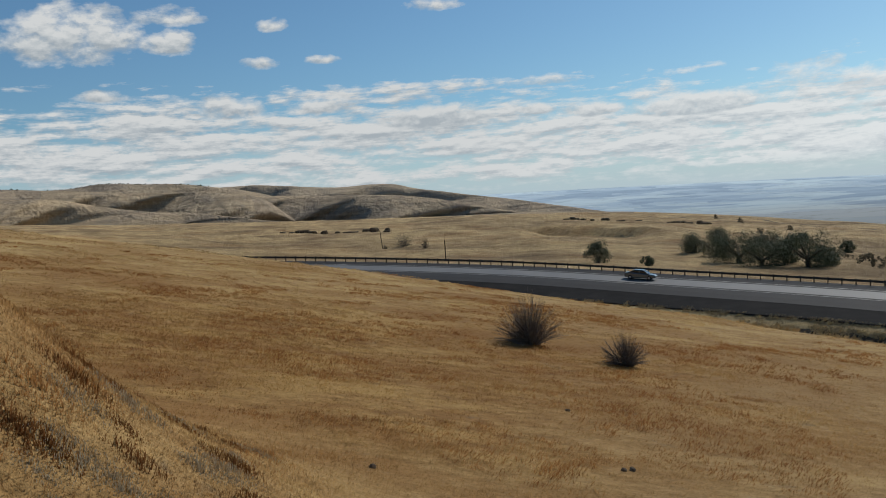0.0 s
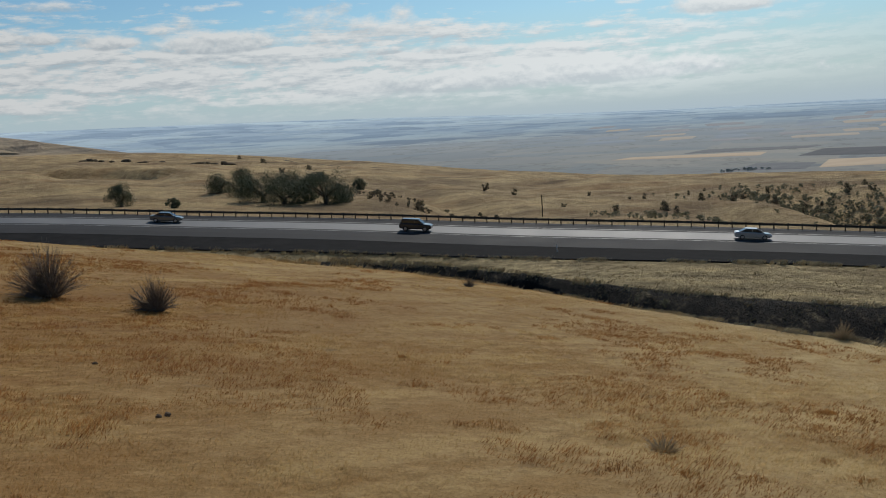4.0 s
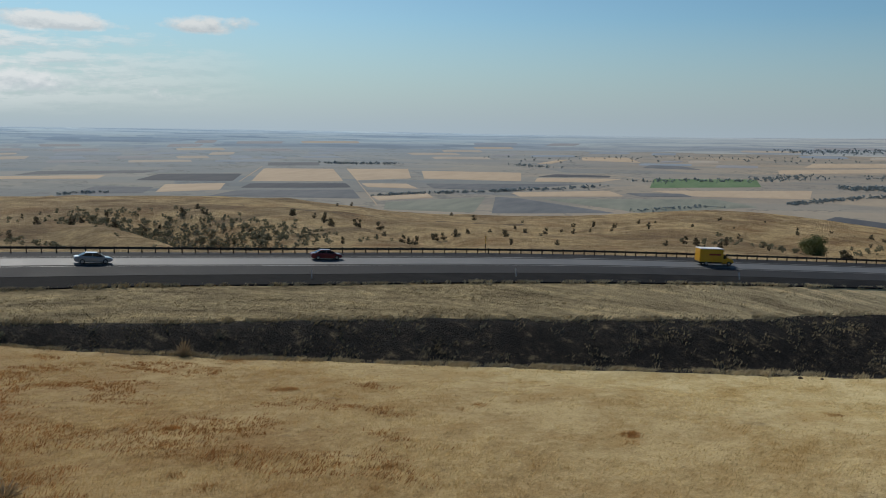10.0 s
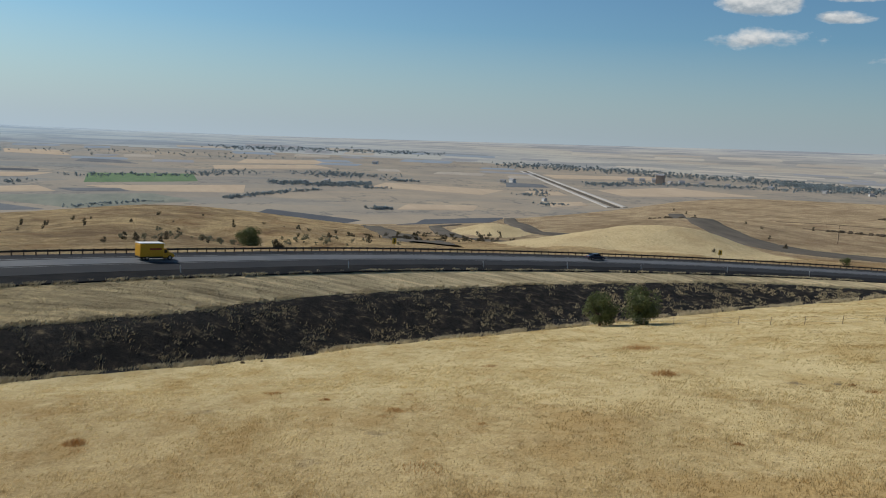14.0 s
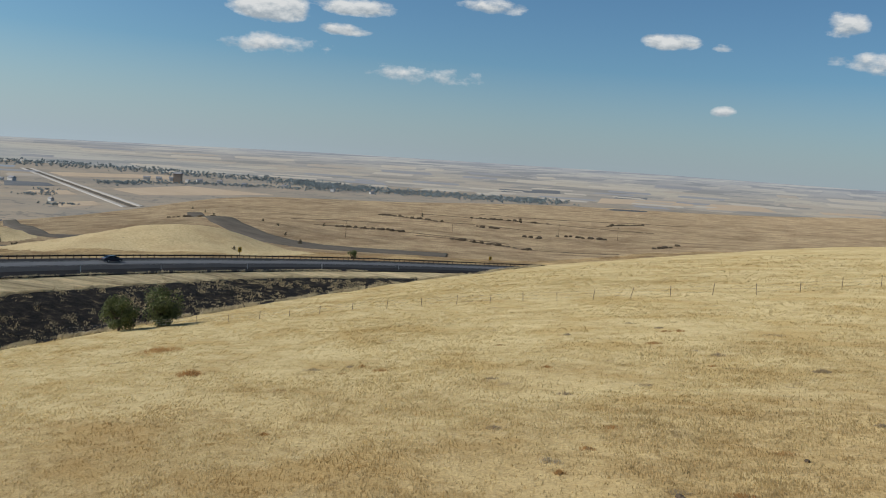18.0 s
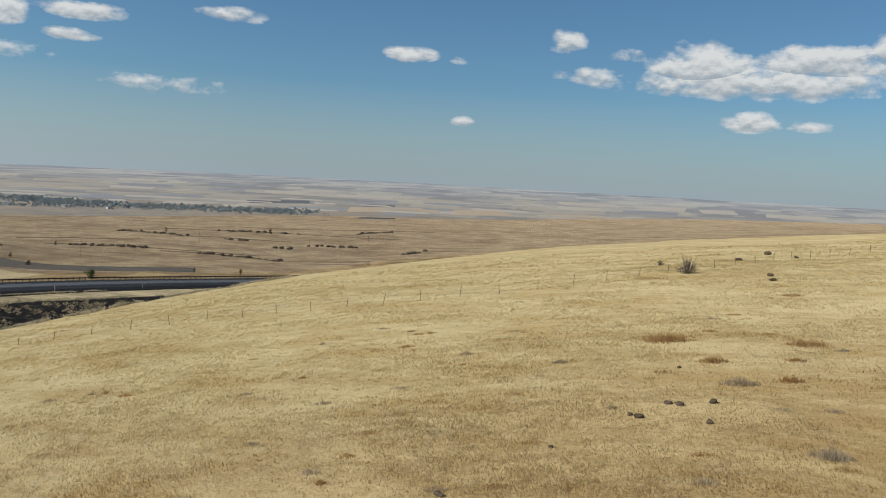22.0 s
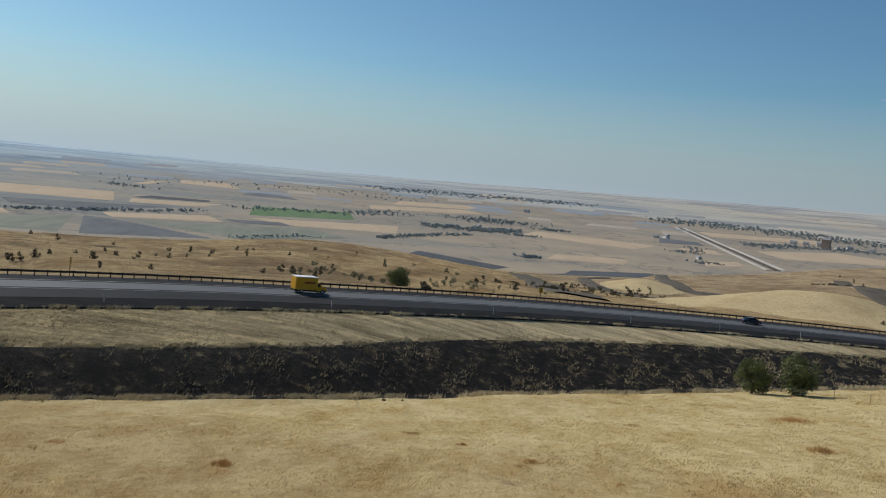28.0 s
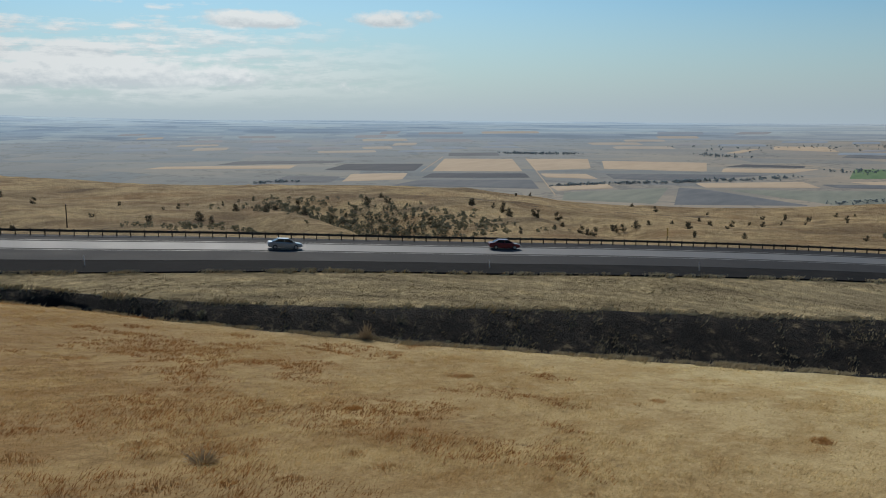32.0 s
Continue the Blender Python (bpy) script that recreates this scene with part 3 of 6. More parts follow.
def lumps(x, y, scale, seed, octaves=4):
    """Cheap rolling value noise for arrays, about -1 to 1."""
    total, amp, norm = 0, 1.0, 0
    for o in range(octaves):
        u, v = x / scale + seed * 7.31 + o * 13.7, y / scale - seed * 3.17 + o * 5.1
        iu, iv = np.floor(u), np.floor(v)
        fu, fv = smooth(u - iu), smooth(v - iv)

        def h(i, j):
            s = np.sin(i * 127.1 + j * 311.7 + seed * 17.3) * 43758.5453
            return (s - np.floor(s)) * 2 - 1
        total = total + amp * ((h(iu, iv) * (1 - fu) + h(iu + 1, iv) * fu) * (1 - fv) + (h(iu, iv + 1) * (1 - fu) + h(iu + 1, iv + 1) * fu) * fv)
        norm += amp
        amp, scale = amp * 0.5, scale * 0.5
    return total / norm


def near_hill(a, r):
    """The hillside below the lookout, below the eye."""
    b = np.radians(a - 76)
    lean = (-0.0130 + 0.1586 * np.cos(b) + 0.0214 * np.sin(b) + 0.0176 * np.cos(2 * b) + -0.0159 * np.sin(2 * b)
            + 0.0012 * np.cos(3 * b) + 0.0087 * np.sin(3 * b))
    x, y = r * np.sin(np.radians(a)), r * np.cos(np.radians(a))
    spur = 10.2 * np.exp(-((x + 17) / 9.5) ** 2 - ((y - 18) / 8.5) ** 2)
    return -9.0 - r * lean - 0.0001 * r * r + spur


def top_line(a):
    return top_r(a) + 0.9 * lumps(a, a * 0, 2.4, 21, 3)


def brow_line(a):
    return brow_r(a) + 1.3 * lumps(a, a * 0, 3.1, 22, 3)


def road_frame(a):
    """Rail distance, its slant, and the road's height at the rail, below the eye."""
    a = np.asarray(a, float)
    r = rail_r(a)
    dr = (rail_r(a + 0.5) - rail_r(a - 0.5)) / np.radians(1.0)
    return r, r / np.sqrt(r * r + dr * dr), rail_z(a) - RAIL_UP


def road_height(a, n):
    """Height of the road n metres in from the rail, below the eye."""
    _, _, zr = road_frame(a)
    return zr - fall(a) * np.clip(n, 0, ROAD_W) - shoulder_fall(a) * np.clip(n - ROAD_W, 0, None)


def beside_road(a, r):
    """How far in from the rail a place lies, and the rail's bearing square across from it."""
    rr = rail_r(a)
    dr = (rail_r(a + 0.5) - rail_r(a - 0.5)) / np.radians(1.0)
    norm = np.sqrt(rr * rr + dr * dr)
    n = (rr - r) * rr / norm
    return n, a - np.degrees(np.clip(n, -5, 30) * dr / norm / np.maximum(r, 30))


def valley(a, r):
    base = -75 + 0.0066 * r
    return base + (tan_d(skyline(a)) + 0.0087) * r * smooth((r - 2400) / 2400)


def ground_height(a, r):
    """Height of the land at a degrees round and r metres out, in the world. Also the kind of ground."""
    a, r = np.broadcast_arrays(np.asarray(a, float), np.asarray(r, float))
    x, y = r * np.sin(np.radians(a)), r * np.cos(np.radians(a))
    rr, slant, zr = road_frame(a)
    edge = rr - SHOULDER_W / slant
    n_in, a_in = beside_road(a, r)
    z_edge = road_height(beside_road(a, edge)[1], SHOULDER_W)
    rt = np.minimum(top_line(a), edge - 2)
    zt = np.minimum(top_r(a) * tan_d(top_e(a)), z_edge - 0.3)
    rb = np.minimum(brow_line(a), rt - 3)
    zb = near_hill(a, rb)
    # gully between the brow and the bank
    rg = rb + 0.45 * (rt - rb)
    cut = smooth((a - 18) / 14) * smooth((150 - a) / 25)
    zg = np.minimum(rg * zb / rb - 0.6, np.minimum(zt, zb) - 0.2) - 1.8 * cut
    z = near_hill(a, r) + 0.22 * lumps(x, y, 9, 1) + 0.5 * lumps(x, y, 34, 2, 2)
    kind = np.zeros(r.shape, int)

    def lerp(r0, z0, r1, z1, soft=True):
        u = np.clip((r - r0) / np.maximum(r1 - r0, 0.1), 0, 1)
        return z0 + (z1 - z0) * (smooth(u) if soft else u)
    rough = 0.25 * lumps(x, y, 5, 3)
    s = (r >= rb) & (r < rg)
    z = np.where(s, lerp(rb, zb, rg, zg) + rough, z)
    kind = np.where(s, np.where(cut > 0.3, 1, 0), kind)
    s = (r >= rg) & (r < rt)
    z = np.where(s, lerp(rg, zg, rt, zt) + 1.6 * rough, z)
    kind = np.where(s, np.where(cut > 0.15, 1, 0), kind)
    s = (r >= rt) & (r < edge)
    z = np.where(s, lerp(rt, zt, edge, z_edge - 0.12, False) + 0.3 * rough * np.clip((edge - r) / 3, 0, 1), z)
    kind = np.where(s, 2, kind)
    s = (r >= edge) & (r < rr + 1.2 / slant)
    z = np.where(s, road_height(a_in, n_in) - 0.3, z)
    kind = np.where(s, 2, kind)
    # beyond the rail: a short fill slope, then the rise
    r1 = rr + 14 / slant
    rk, zk = ridge_r(a), ridge_r(a) * tan_d(ridge_e(a))
    z1 = zr + (zk - zr) * (r1 - rr) / (rk - rr) - 1.0
    s = (r >= rr + 1.2 / slant) & (r < r1)
    z = np.where(s, lerp(rr + 1.2 / slant, zr - 0.25, r1, z1), z)
    kind = np.where(s, 3, kind)
    roll = lumps(x, y, 90, 5) * np.clip((r - r1) / 120, 0, 1) * np.clip((rk - r) / 120, 0.25, 1)
    s = (r >= r1) & (r < rk)
    z = np.where(s, lerp(r1, z1, rk, zk, False) + 3.0 * roll + (1.4 * lumps(x, y, 24, 6, 3) + 0.4 * lumps(x, y, 8, 7, 2)) * np.clip((r - r1) / 40, 0, 1), z)
    kind = np.where(s, 3, kind)
    for (a0, q0), (a1, q1), deep, wide in (((51.0, 270), (57.5, 168), 6.0, 10), ((46.0, 215), (49.0, 160), 2.5, 7), ((66.0, 280), (70.0, 190), 2.5, 8), ((88.0, 330), (97.0, 225), 4.0, 12), ((27.0, 330), (31.0, 175), 3.0, 9)):
        x0, y0, x1, y1 = q0 * math.sin(radians(a0)), q0 * math.cos(radians(a0)), q1 * math.sin(radians(a1)), q1 * math.cos(radians(a1))
        u = ((x - x0) * (x1 - x0) + (y - y0) * (y1 - y0)) / ((x1 - x0) ** 2 + (y1 - y0) ** 2)
        off = ((x - x0) * (y1 - y0) - (y - y0) * (x1 - x0)) / math.hypot(x1 - x0, y1 - y0) + 5 * lumps(u * 3, u * 0, 1.0, 81, 2)
        z = z - deep * np.exp(-(off / wide) ** 2) * smooth(u * 1.8) * smooth((1.15 - u) * 4) * smooth((r - r1 + 6) / 14)
    # past the rise: far hills on the left, the valley, foothills on the right
    rf = foot_r(a)
    hills = smooth((13 - a) / 10)
    z_hill = zk - 0.012 * (r - rk)
    zf = valley(a, rf)
    z_foot = zk + (zf - zk) * np.clip((r - rk) / np.maximum(rf - rk, 1), 0, 1)
    z_foot = z_foot + 5.0 * lumps(x, y, 260, 9) * np.clip((r - rk) / 150, 0, 1) * np.clip((rf - r) / 200, 0, 1)
    low = np.where(r < rf, z_foot, valley(a, r))
    past = np.maximum(np.where(hills > 0, low + (z_hill - low) * hills, low), np.where(a < 26, valley(a, r), -999))
    s = r >= rk
    z = np.where(s, past, z)
    flat = (r > rf) | (past <= valley(a, r) + 0.3)
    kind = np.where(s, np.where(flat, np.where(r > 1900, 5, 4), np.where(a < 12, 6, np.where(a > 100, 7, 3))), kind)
    # a shaded scarp across the rise beyond the road
    step = smooth((a - 4.5) / 2.5) * smooth((14.5 - a) / 3.0)
    rs = 415 + 9 * lumps(a, a * 0, 3.0, 51, 2) - (a - 5) * 6
    z = z - 4.6 * step * smooth((rs - r) / 7.5) * np.clip((r - rs + 130) / 110, 0, 1)
    # the smooth knoll beside the lower road, and the rougher hills behind it
    for ka, kr, wide, wider, deep, high, smooth_one in ((119.7, 335, 33, 46, 36, 11.6, True), (121.0, 560, 70, 70, 70, 10.0, False), (108.6, 505, 17, 17, 30, 5.5, True)):
        kx, ky = kr * math.sin(radians(ka)), kr * math.cos(radians(ka))
        ur, ut = math.sin(radians(ka)), math.cos(radians(ka))
        out_, side_ = (x - kx) * ur + (y - ky) * ut, (x - kx) * ut - (y - ky) * ur
        bell = np.exp(-(out_ / deep) ** 2 - (side_ / np.where(a < ka, wider, wide)) ** 2)
        z = z + high * bell * smooth((r - r1) / 30)
        if smooth_one:
            kind = np.where((bell > 0.14 + 0.08 * lumps(x, y, 30, 83, 3)) & (r > r1), 8, kind)
    return z + EYE, kind


def height_at(x, y):
    return float(ground_height(math.degrees(math.atan2(x, y)) % 360 if math.atan2(x, y) < -1.2 else math.degrees(math.atan2(x, y)), math.hypot(x, y))[0])


def heights(xs, ys):
    a = np.degrees(np.arctan2(xs, ys))
    return ground_height(np.where(a < -69, a + 360, a), np.hypot(xs, ys))[0]


def polar(a, r, lift=0.0):
    """The place on the ground at a degrees round and r metres out."""
    return Vector((r * math.sin(radians(a)), r * math.cos(radians(a)), float(ground_height(a, r)[0]) + lift))


def build_ground():
    fine = np.arange(-34, 186.01, 0.3)
    coarse = np.arange(189, 326 - 2.9, 3.0)
    az_ = np.concatenate([fine, coarse])
    real = np.where(az_ > 215, np.clip(az_ - 360, -60, None), az_)
    real = np.where((az_ > 215) & (az_ - 360 < -60), 215 + (-60 - 215) * (az_ - 215) / 85, real)
    rr, slant, _ = road_frame(real)
    edge = rr - SHOULDER_W / slant
    rt = np.minimum(top_line(real), edge - 2)
    rb = np.minimum(brow_line(real), rt - 3)
    rg = rb + 0.45 * (rt - rb)
    r1 = rr + 14 / slant
    rk, rf = ridge_r(real), foot_r(real)
    rf = np.maximum(rf, rk + 60)
    stops = [(np.full(len(real), 2.0), 1), (np.full(len(real), 15.0), 6), (rb, 90), (rg, 9), (rt, 14), (edge, 14), (rr + 1.2 / slant, 4), (r1, 6),
             (rk, 140), (rf, 90), (np.full(len(real), FAR), 110)]
    rows, prev = [], None
    for target, count in stops:
        if prev is None:
            rows.append(target)
        else:
            ratio = target / prev
            for k in range(1, count + 1):
                u = k / count
                rows.append(prev * ratio ** u if count > 20 else prev + (target - prev) * u)
        prev = target
    Rr = np.array(rows)
    A = np.broadcast_to(real, Rr.shape)
    A0 = np.broadcast_to(az_, Rr.shape)
    Z, _ = ground_height(A, Rr)
    mid = np.vstack([(Rr[:-1] + Rr[1:]) / 2, Rr[-1:]])
    _, K = ground_height(A, mid)
    X, Y = Rr * np.sin(np.radians(A0)), Rr * np.cos(np.radians(A0))
    nr, na = A.shape
    co = np.stack([X, Y, Z], -1).reshape(-1, 3)
    i, j = np.meshgrid(np.arange(nr - 1), np.arange(na), indexing="ij")
    j2 = (j + 1) % na
    quads = np.stack([i * na + j, (i + 1) * na + j, (i + 1) * na + j2, i * na + j2], -1).reshape(-1, 4)[:, ::-1]
    me = bpy.data.meshes.new("ground")
    co = np.vstack([co, [[0, 0, EYE - 9.0]]])
    me.vertices.add(len(co))
    me.vertices.foreach_set("co", co.ravel())
    hub = len(co) - 1
    tri = np.stack([np.arange(na), (np.arange(na) + 1) % na, np.full(na, hub)], -1)
    nq = len(quads)
    loops = np.concatenate([quads.ravel(), tri[:, ::-1].ravel()])
    me.loops.add(len(loops))
    me.loops.foreach_set("vertex_index", loops)
    me.polygons.add(nq + na)
    me.polygons.foreach_set("loop_start", np.concatenate([np.arange(nq) * 4, nq * 4 + np.arange(na) * 3]))
    kk = K[:-1, :].reshape(-1)
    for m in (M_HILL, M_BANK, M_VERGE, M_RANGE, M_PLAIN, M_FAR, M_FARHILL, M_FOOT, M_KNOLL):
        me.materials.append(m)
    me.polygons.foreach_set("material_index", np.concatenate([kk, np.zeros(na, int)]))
    me.polygons.foreach_set("use_smooth", np.ones(nq + na, bool))
    me.update(calc_edges=True)
    me.validate()
    ob = new("ground", me)
    return tagged(ob, "dry golden grassland falling to a wide farmed valley", "ground", kind="structure")


build_ground()

# the hills that close the view to the north: degrees round and degrees above level along each crest
CRESTS = [
    ("front", 1150, [(-34, 2.5), (-26, 2.17), (-23.2, 1.99), (-20.7, 1.42), (-18.3, 0.98), (-14.9, 0.57), (-12.3, 0.1), (-9.7, -0.35), (-5, -1.1)]),
    ("middle", 1500, [(-34, 2.9), (-26, 2.63), (-22.2, 2.46), (-19.3, 2.12), (-16.5, 2.0), (-13.1, 1.7), (-11, 1.17), (-9.6, 0.08), (-8.4, -1.0)]),
    ("pine", 1850, [(-34, 3.1), (-26, 2.75), (-22.5, 2.55), (-20.6, 2.74), (-18.1, 2.59), (-15.8, 2.44), (-13.7, 2.13), (-11.6, 1.68), (-8, 0.4), (-6, -0.8)]),
    ("side", 1700, [(-16, 0.6), (-12.5, 1.2), (-10.6, 1.36), (-8.6, 1.26), (-5.9, 1.1), (-2.3, 0.84), (0.8, 0.26), (2.9, -0.26), (6, -1.0), (9, -1.8)]),
    ("back", 2300, [(-22, 1.6), (-16, 2.0), (-13.4, 2.11), (-11.3, 2.11), (-9.5, 1.92), (-6.3, 1.63), (-4.1, 1.68), (-2.6, 1.57), (-1.9, 1.36), (0.8, 0.8), (4.4, 0.14), (9, -0.8), (14, -1.8), (18, -2.6)]),
]


def crest_place(a, r0, seed):
    return r0 * (1 + 0.03 * lumps(a, a * 0, 6.0, seed, 3))


def far_hill(r0, rows, seed):
    """A long grassy ridge with a steep, gullied near side and an easy back."""
    step = 0.1
    a = np.arange(rows[0][0], rows[-1][0] + 0.01, step)
    rc = crest_place(a, r0, seed)
    zc = rc * tan_d(table(rows)(a)) + r0 * 0.0006 * lumps(a, a * 0, 1.7, seed + 5, 3)
    foot = np.minimum(rc * tan_d(ridge_e(a) - 0.55), zc - 6)
    high = zc - foot
    V = []
    for k in range(-12, 41):
        s = k / 40
        if k < 0:
            V.append((rc - k * 22.0, zc - (k * k) * 0.9 * 22 / 60))
            continue
        # spurs run out easily, the hollows between them fall off steeply
        spur = lumps(a * 0.5 + s * 3.2, a * 0 + s * 1.6, 2.0, seed + 9, 3)
        run = high * np.clip(2.1 + 3.4 * spur, 0.95, 5.0)
        fine = 0.05 * high * s * lumps(a * 3.0 + s * 5, a * 0 + s * 3, 1.0, seed + 13, 3)
        V.append((rc - run * s, zc - high * smooth(s) + fine))
    R, Z = np.array([q[0] for q in V]), np.array([q[1] for q in V])
    X, Y = R * np.sin(np.radians(a)), R * np.cos(np.radians(a))
    na = len(a)
    F = [(i * na + j, i * na + j + 1, (i + 1) * na + j + 1, (i + 1) * na + j) for i in range(len(V) - 1) for j in range(na - 1)]
    me = bpy.data.meshes.new("distant_hill")
    me.from_pydata(np.stack([X, Y, Z + EYE], -1).reshape(-1, 3).tolist(), [], F)
    if me.polygons[len(F) // 2].normal.z < 0:
        me.flip_normals()
    me.polygons.foreach_set("use_smooth", np.ones(len(F), bool))
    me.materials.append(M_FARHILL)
    return tagged(new("distant_hill", me), "bare rolling brown hill with steep shaded hollows", "hill", kind="structure")


for k, (_, r0, rows) in enumerate(CRESTS):
    far_hill(r0, rows, 61 + 3 * k)

# ---- the road ----


def rail_line(step=1.905, a0=-38.0, a1=152.0):
    """Points along the guardrail at even steps: place at road height, and the way along."""
    pts, a = [], a0
    while a < a1:
        r, slant, z = road_frame(a)
        pts.append((a, Vector((float(r) * math.sin(radians(a)), float(r) * math.cos(radians(a)), float(z) + EYE))))
        a += math.degrees(step * float(slant) / float(r))
    out_ = []
    for i, (a, p) in enumerate(pts):
        q0, q1 = pts[max(i - 1, 0)][1], pts[min(i + 1, len(pts) - 1)][1]
        out_.append((a, p, (q1 - q0).normalized()))
    return out_


LINE = rail_line()


def offset(i, n, lift=0.0):
    """Place n metres in from the rail at line point i, on the road."""
    a, p, d = LINE[i]
    inward = Vector((d.y, -d.x, 0)).normalized()
    if inward.dot(Vector((-p.x, -p.y, 0))) < 0:
        inward = -inward
    q = p + inward * n
    q.z = float(road_height(a, n)) + EYE + lift
    return q


def strip(name, n0, n1, mat, lift, label, thick=0.22, dash=None, cols=2):
    """A ribbon of paving between two offsets from the rail."""
    bm = bmesh.new()
    prev = None
    for i in range(0, len(LINE), 2):
        if dash and (i // dash[0]) % dash[1]:
            prev = None
            continue
        row = [bm.verts.new(offset(i, n0 + (n1 - n0) * c / cols, lift)) for c in range(cols + 1)]
        row.insert(0, bm.verts.new(row[0].co - Vector((0, 0, thick))))
        row.append(bm.verts.new(row[-1].co - Vector((0, 0, thick))))
        if prev:
            for k in range(len(row) - 1):
                bm.faces.new((prev[k], prev[k + 1], row[k + 1], row[k]))
        prev = row
    bmesh.ops.recalc_face_normals(bm, faces=bm.faces)
    if sum(f.normal.z for f in bm.faces) < 0:
        bmesh.ops.reverse_faces(bm, faces=bm.faces)
    me = bpy.data.meshes.new(name)
    bm.to_mesh(me)
    bm.free()
    me.materials.append(mat)
    return tagged(new(name, me), label, "road", kind="structure")


strip("road", -0.8, ROAD_W + 1.5, M_ASPHALT, 0.0, "dark asphalt carriageway of a mountain highway", cols=6)
strip("road_lane", 4.4, 9.4, M_LANE, 0.012, "worn wheel lane polished by traffic, sheen painted into its paler colour", 0.01)
strip("road_shoulder", ROAD_W + 1.3, SHOULDER_W + 0.5, M_GRAVEL, -0.03, "dark gravel shoulder along the highway", cols=3)
strip("edge_line", 10.2, 10.32, M_PAINT, 0.012, "white painted edge line", 0.01)
strip("edge_line", 3.4, 3.55, M_PAINT, 0.012, "white painted edge line", 0.01)

# ---- helpers for things ----


def mesh_of(name, verts, faces, mats, smooth_faces=False, slots=None):
    me = bpy.data.meshes.new(name)
    me.from_pydata([tuple(v) for v in verts], [], faces)
    for m in (mats if isinstance(mats, (list, tuple)) else [mats]):
        me.materials.append(m)
    if slots is not None:
        me.polygons.foreach_set("material_index", slots)
    if smooth_faces:
        me.polygons.foreach_set("use_smooth", np.ones(len(me.polygons), bool))
    me.update()
    return me


def child(name, me, parent, label="", m=None):
    """Links a mesh as ONE part under a thing or a part."""
    ob = new(name, me)
    ob.parent = parent
    if m is not None:
        ob.matrix_basis = m
    if label:
        ob["label"] = label
    return ob


def part(name, bm, mat, parent, label="", m=None):
    bmesh.ops.recalc_face_normals(bm, faces=bm.faces)
    me = bpy.data.meshes.new(name)
    bm.to_mesh(me)
    bm.free()
    me.materials.append(mat)
    return child(name, me, parent, label, m)


def thing(name, place, label, category, group="", turn=0.0, size=1.0):
    ob = new(name)
    ob.empty_display_size = 0.3
    ob.matrix_basis = Matrix.Translation(place) @ pose(0, 0, 0, 0, 0, turn) @ Matrix.Scale(size, 4)
    return tagged(ob, label, category, group)


def at(place, turn=0.0, size=1.0, tall=1.0):
    return Matrix.Translation(place) @ pose(0, 0, 0, 0, 0, turn) @ Matrix.Diagonal((size, size, size * tall, 1))


def box(bm, lo, hi, bevel=0.0):
    g = bmesh.ops.create_cube(bm, size=1)
    for v in g["verts"]:
        v.co = Vector([lo[k] + (hi[k] - lo[k]) * (v.co[k] + 0.5) for k in range(3)])
    if bevel:
        es = list({e for v in g["verts"] for e in v.link_edges})
        bmesh.ops.bevel(bm, geom=es, offset=bevel, segments=1, affect="EDGES")


def limb(V, F, p0, p1, r0, r1, sides=5):
    """A tapered stick, added to vertex and face lists."""
    p0, p1 = Vector(p0), Vector(p1)
    d = (p1 - p0).normalized()
    u = d.orthogonal().normalized()
    w = d.cross(u)
    base = len(V)
    for p, r in ((p0, r0), (p1, r1)):
        for k in range(sides):
            c, s = math.cos(k * math.tau / sides), math.sin(k * math.tau / sides)
            V.append(p + (u * c + w * s) * r)
    for k in range(sides):
        k2 = (k + 1) % sides
        F.append((base + k, base + k2, base + sides + k2, base + sides + k))
    F.append(tuple(base + sides + k for k in range(sides)))


# ---- plant materials ----


def leaf_material(name, lo, hi):
    m, t, b = material(name, 0.7, 0.25)
    g = t.nodes.new("ShaderNodeNewGeometry")
    c = ramp(t, g.outputs["Random Per Island"], [(0.0, lo), (1.0, hi)])
    n = ramp(t, spot(t, 0.8, 4), [(0.3, (0.75, 0.75, 0.75)), (0.7, (1.15, 1.15, 1.1))])
    c = mix(t, 0.8, c, n, "MULTIPLY")
    t.links.new(c, b.inputs["Base Color"])
    s, j = t.nodes.new("ShaderNodeBsdfTranslucent"), t.nodes.new("ShaderNodeMixShader")
    j.inputs[0].default_value = 0.2
    t.links.new(c, s.inputs[0])
    t.links.new(b.outputs[0], j.inputs[1])
    t.links.new(s.outputs[0], j.inputs[2])
    t.links.new(j.outputs[0], t.nodes["Material Output"].inputs[0])
    return m


M_LEAF = leaf_material("tree_leaves", (0.07, 0.088, 0.03), (0.15, 0.17, 0.065))
M_SAGE = leaf_material("thicket_leaves", (0.036, 0.048, 0.03), (0.085, 0.10, 0.056))
M_SCRUB = leaf_material("scrub_leaves", (0.06, 0.05, 0.03), (0.135, 0.112, 0.066))
M_SAGEBRUSH = leaf_material("sagebrush", (0.15, 0.145, 0.09), (0.27, 0.25, 0.16))
# valley woods carry their haze in the leaf colour, pale and bluish
M_WOODS = leaf_material("hazy_woods", (0.23, 0.28, 0.30), (0.34, 0.385, 0.395))
M_TWIG = plain_material("dry_twigs", (0.155, 0.13, 0.105), 0.9, 0.1, 0, 0.35, 3.0)
M_BARK = plain_material("bark", (0.085, 0.066, 0.05), 0.95, 0.1, 0, 0.3, 5.0)
M_BRUSH = dry_grass("dead_brush", (0.44, 0.275, 0.125), (0.58, 0.39, 0.185), (0.70, 0.50, 0.26), (0.46, 0.27, 0.115), 0.05, depth=0.02, thin=0.6)
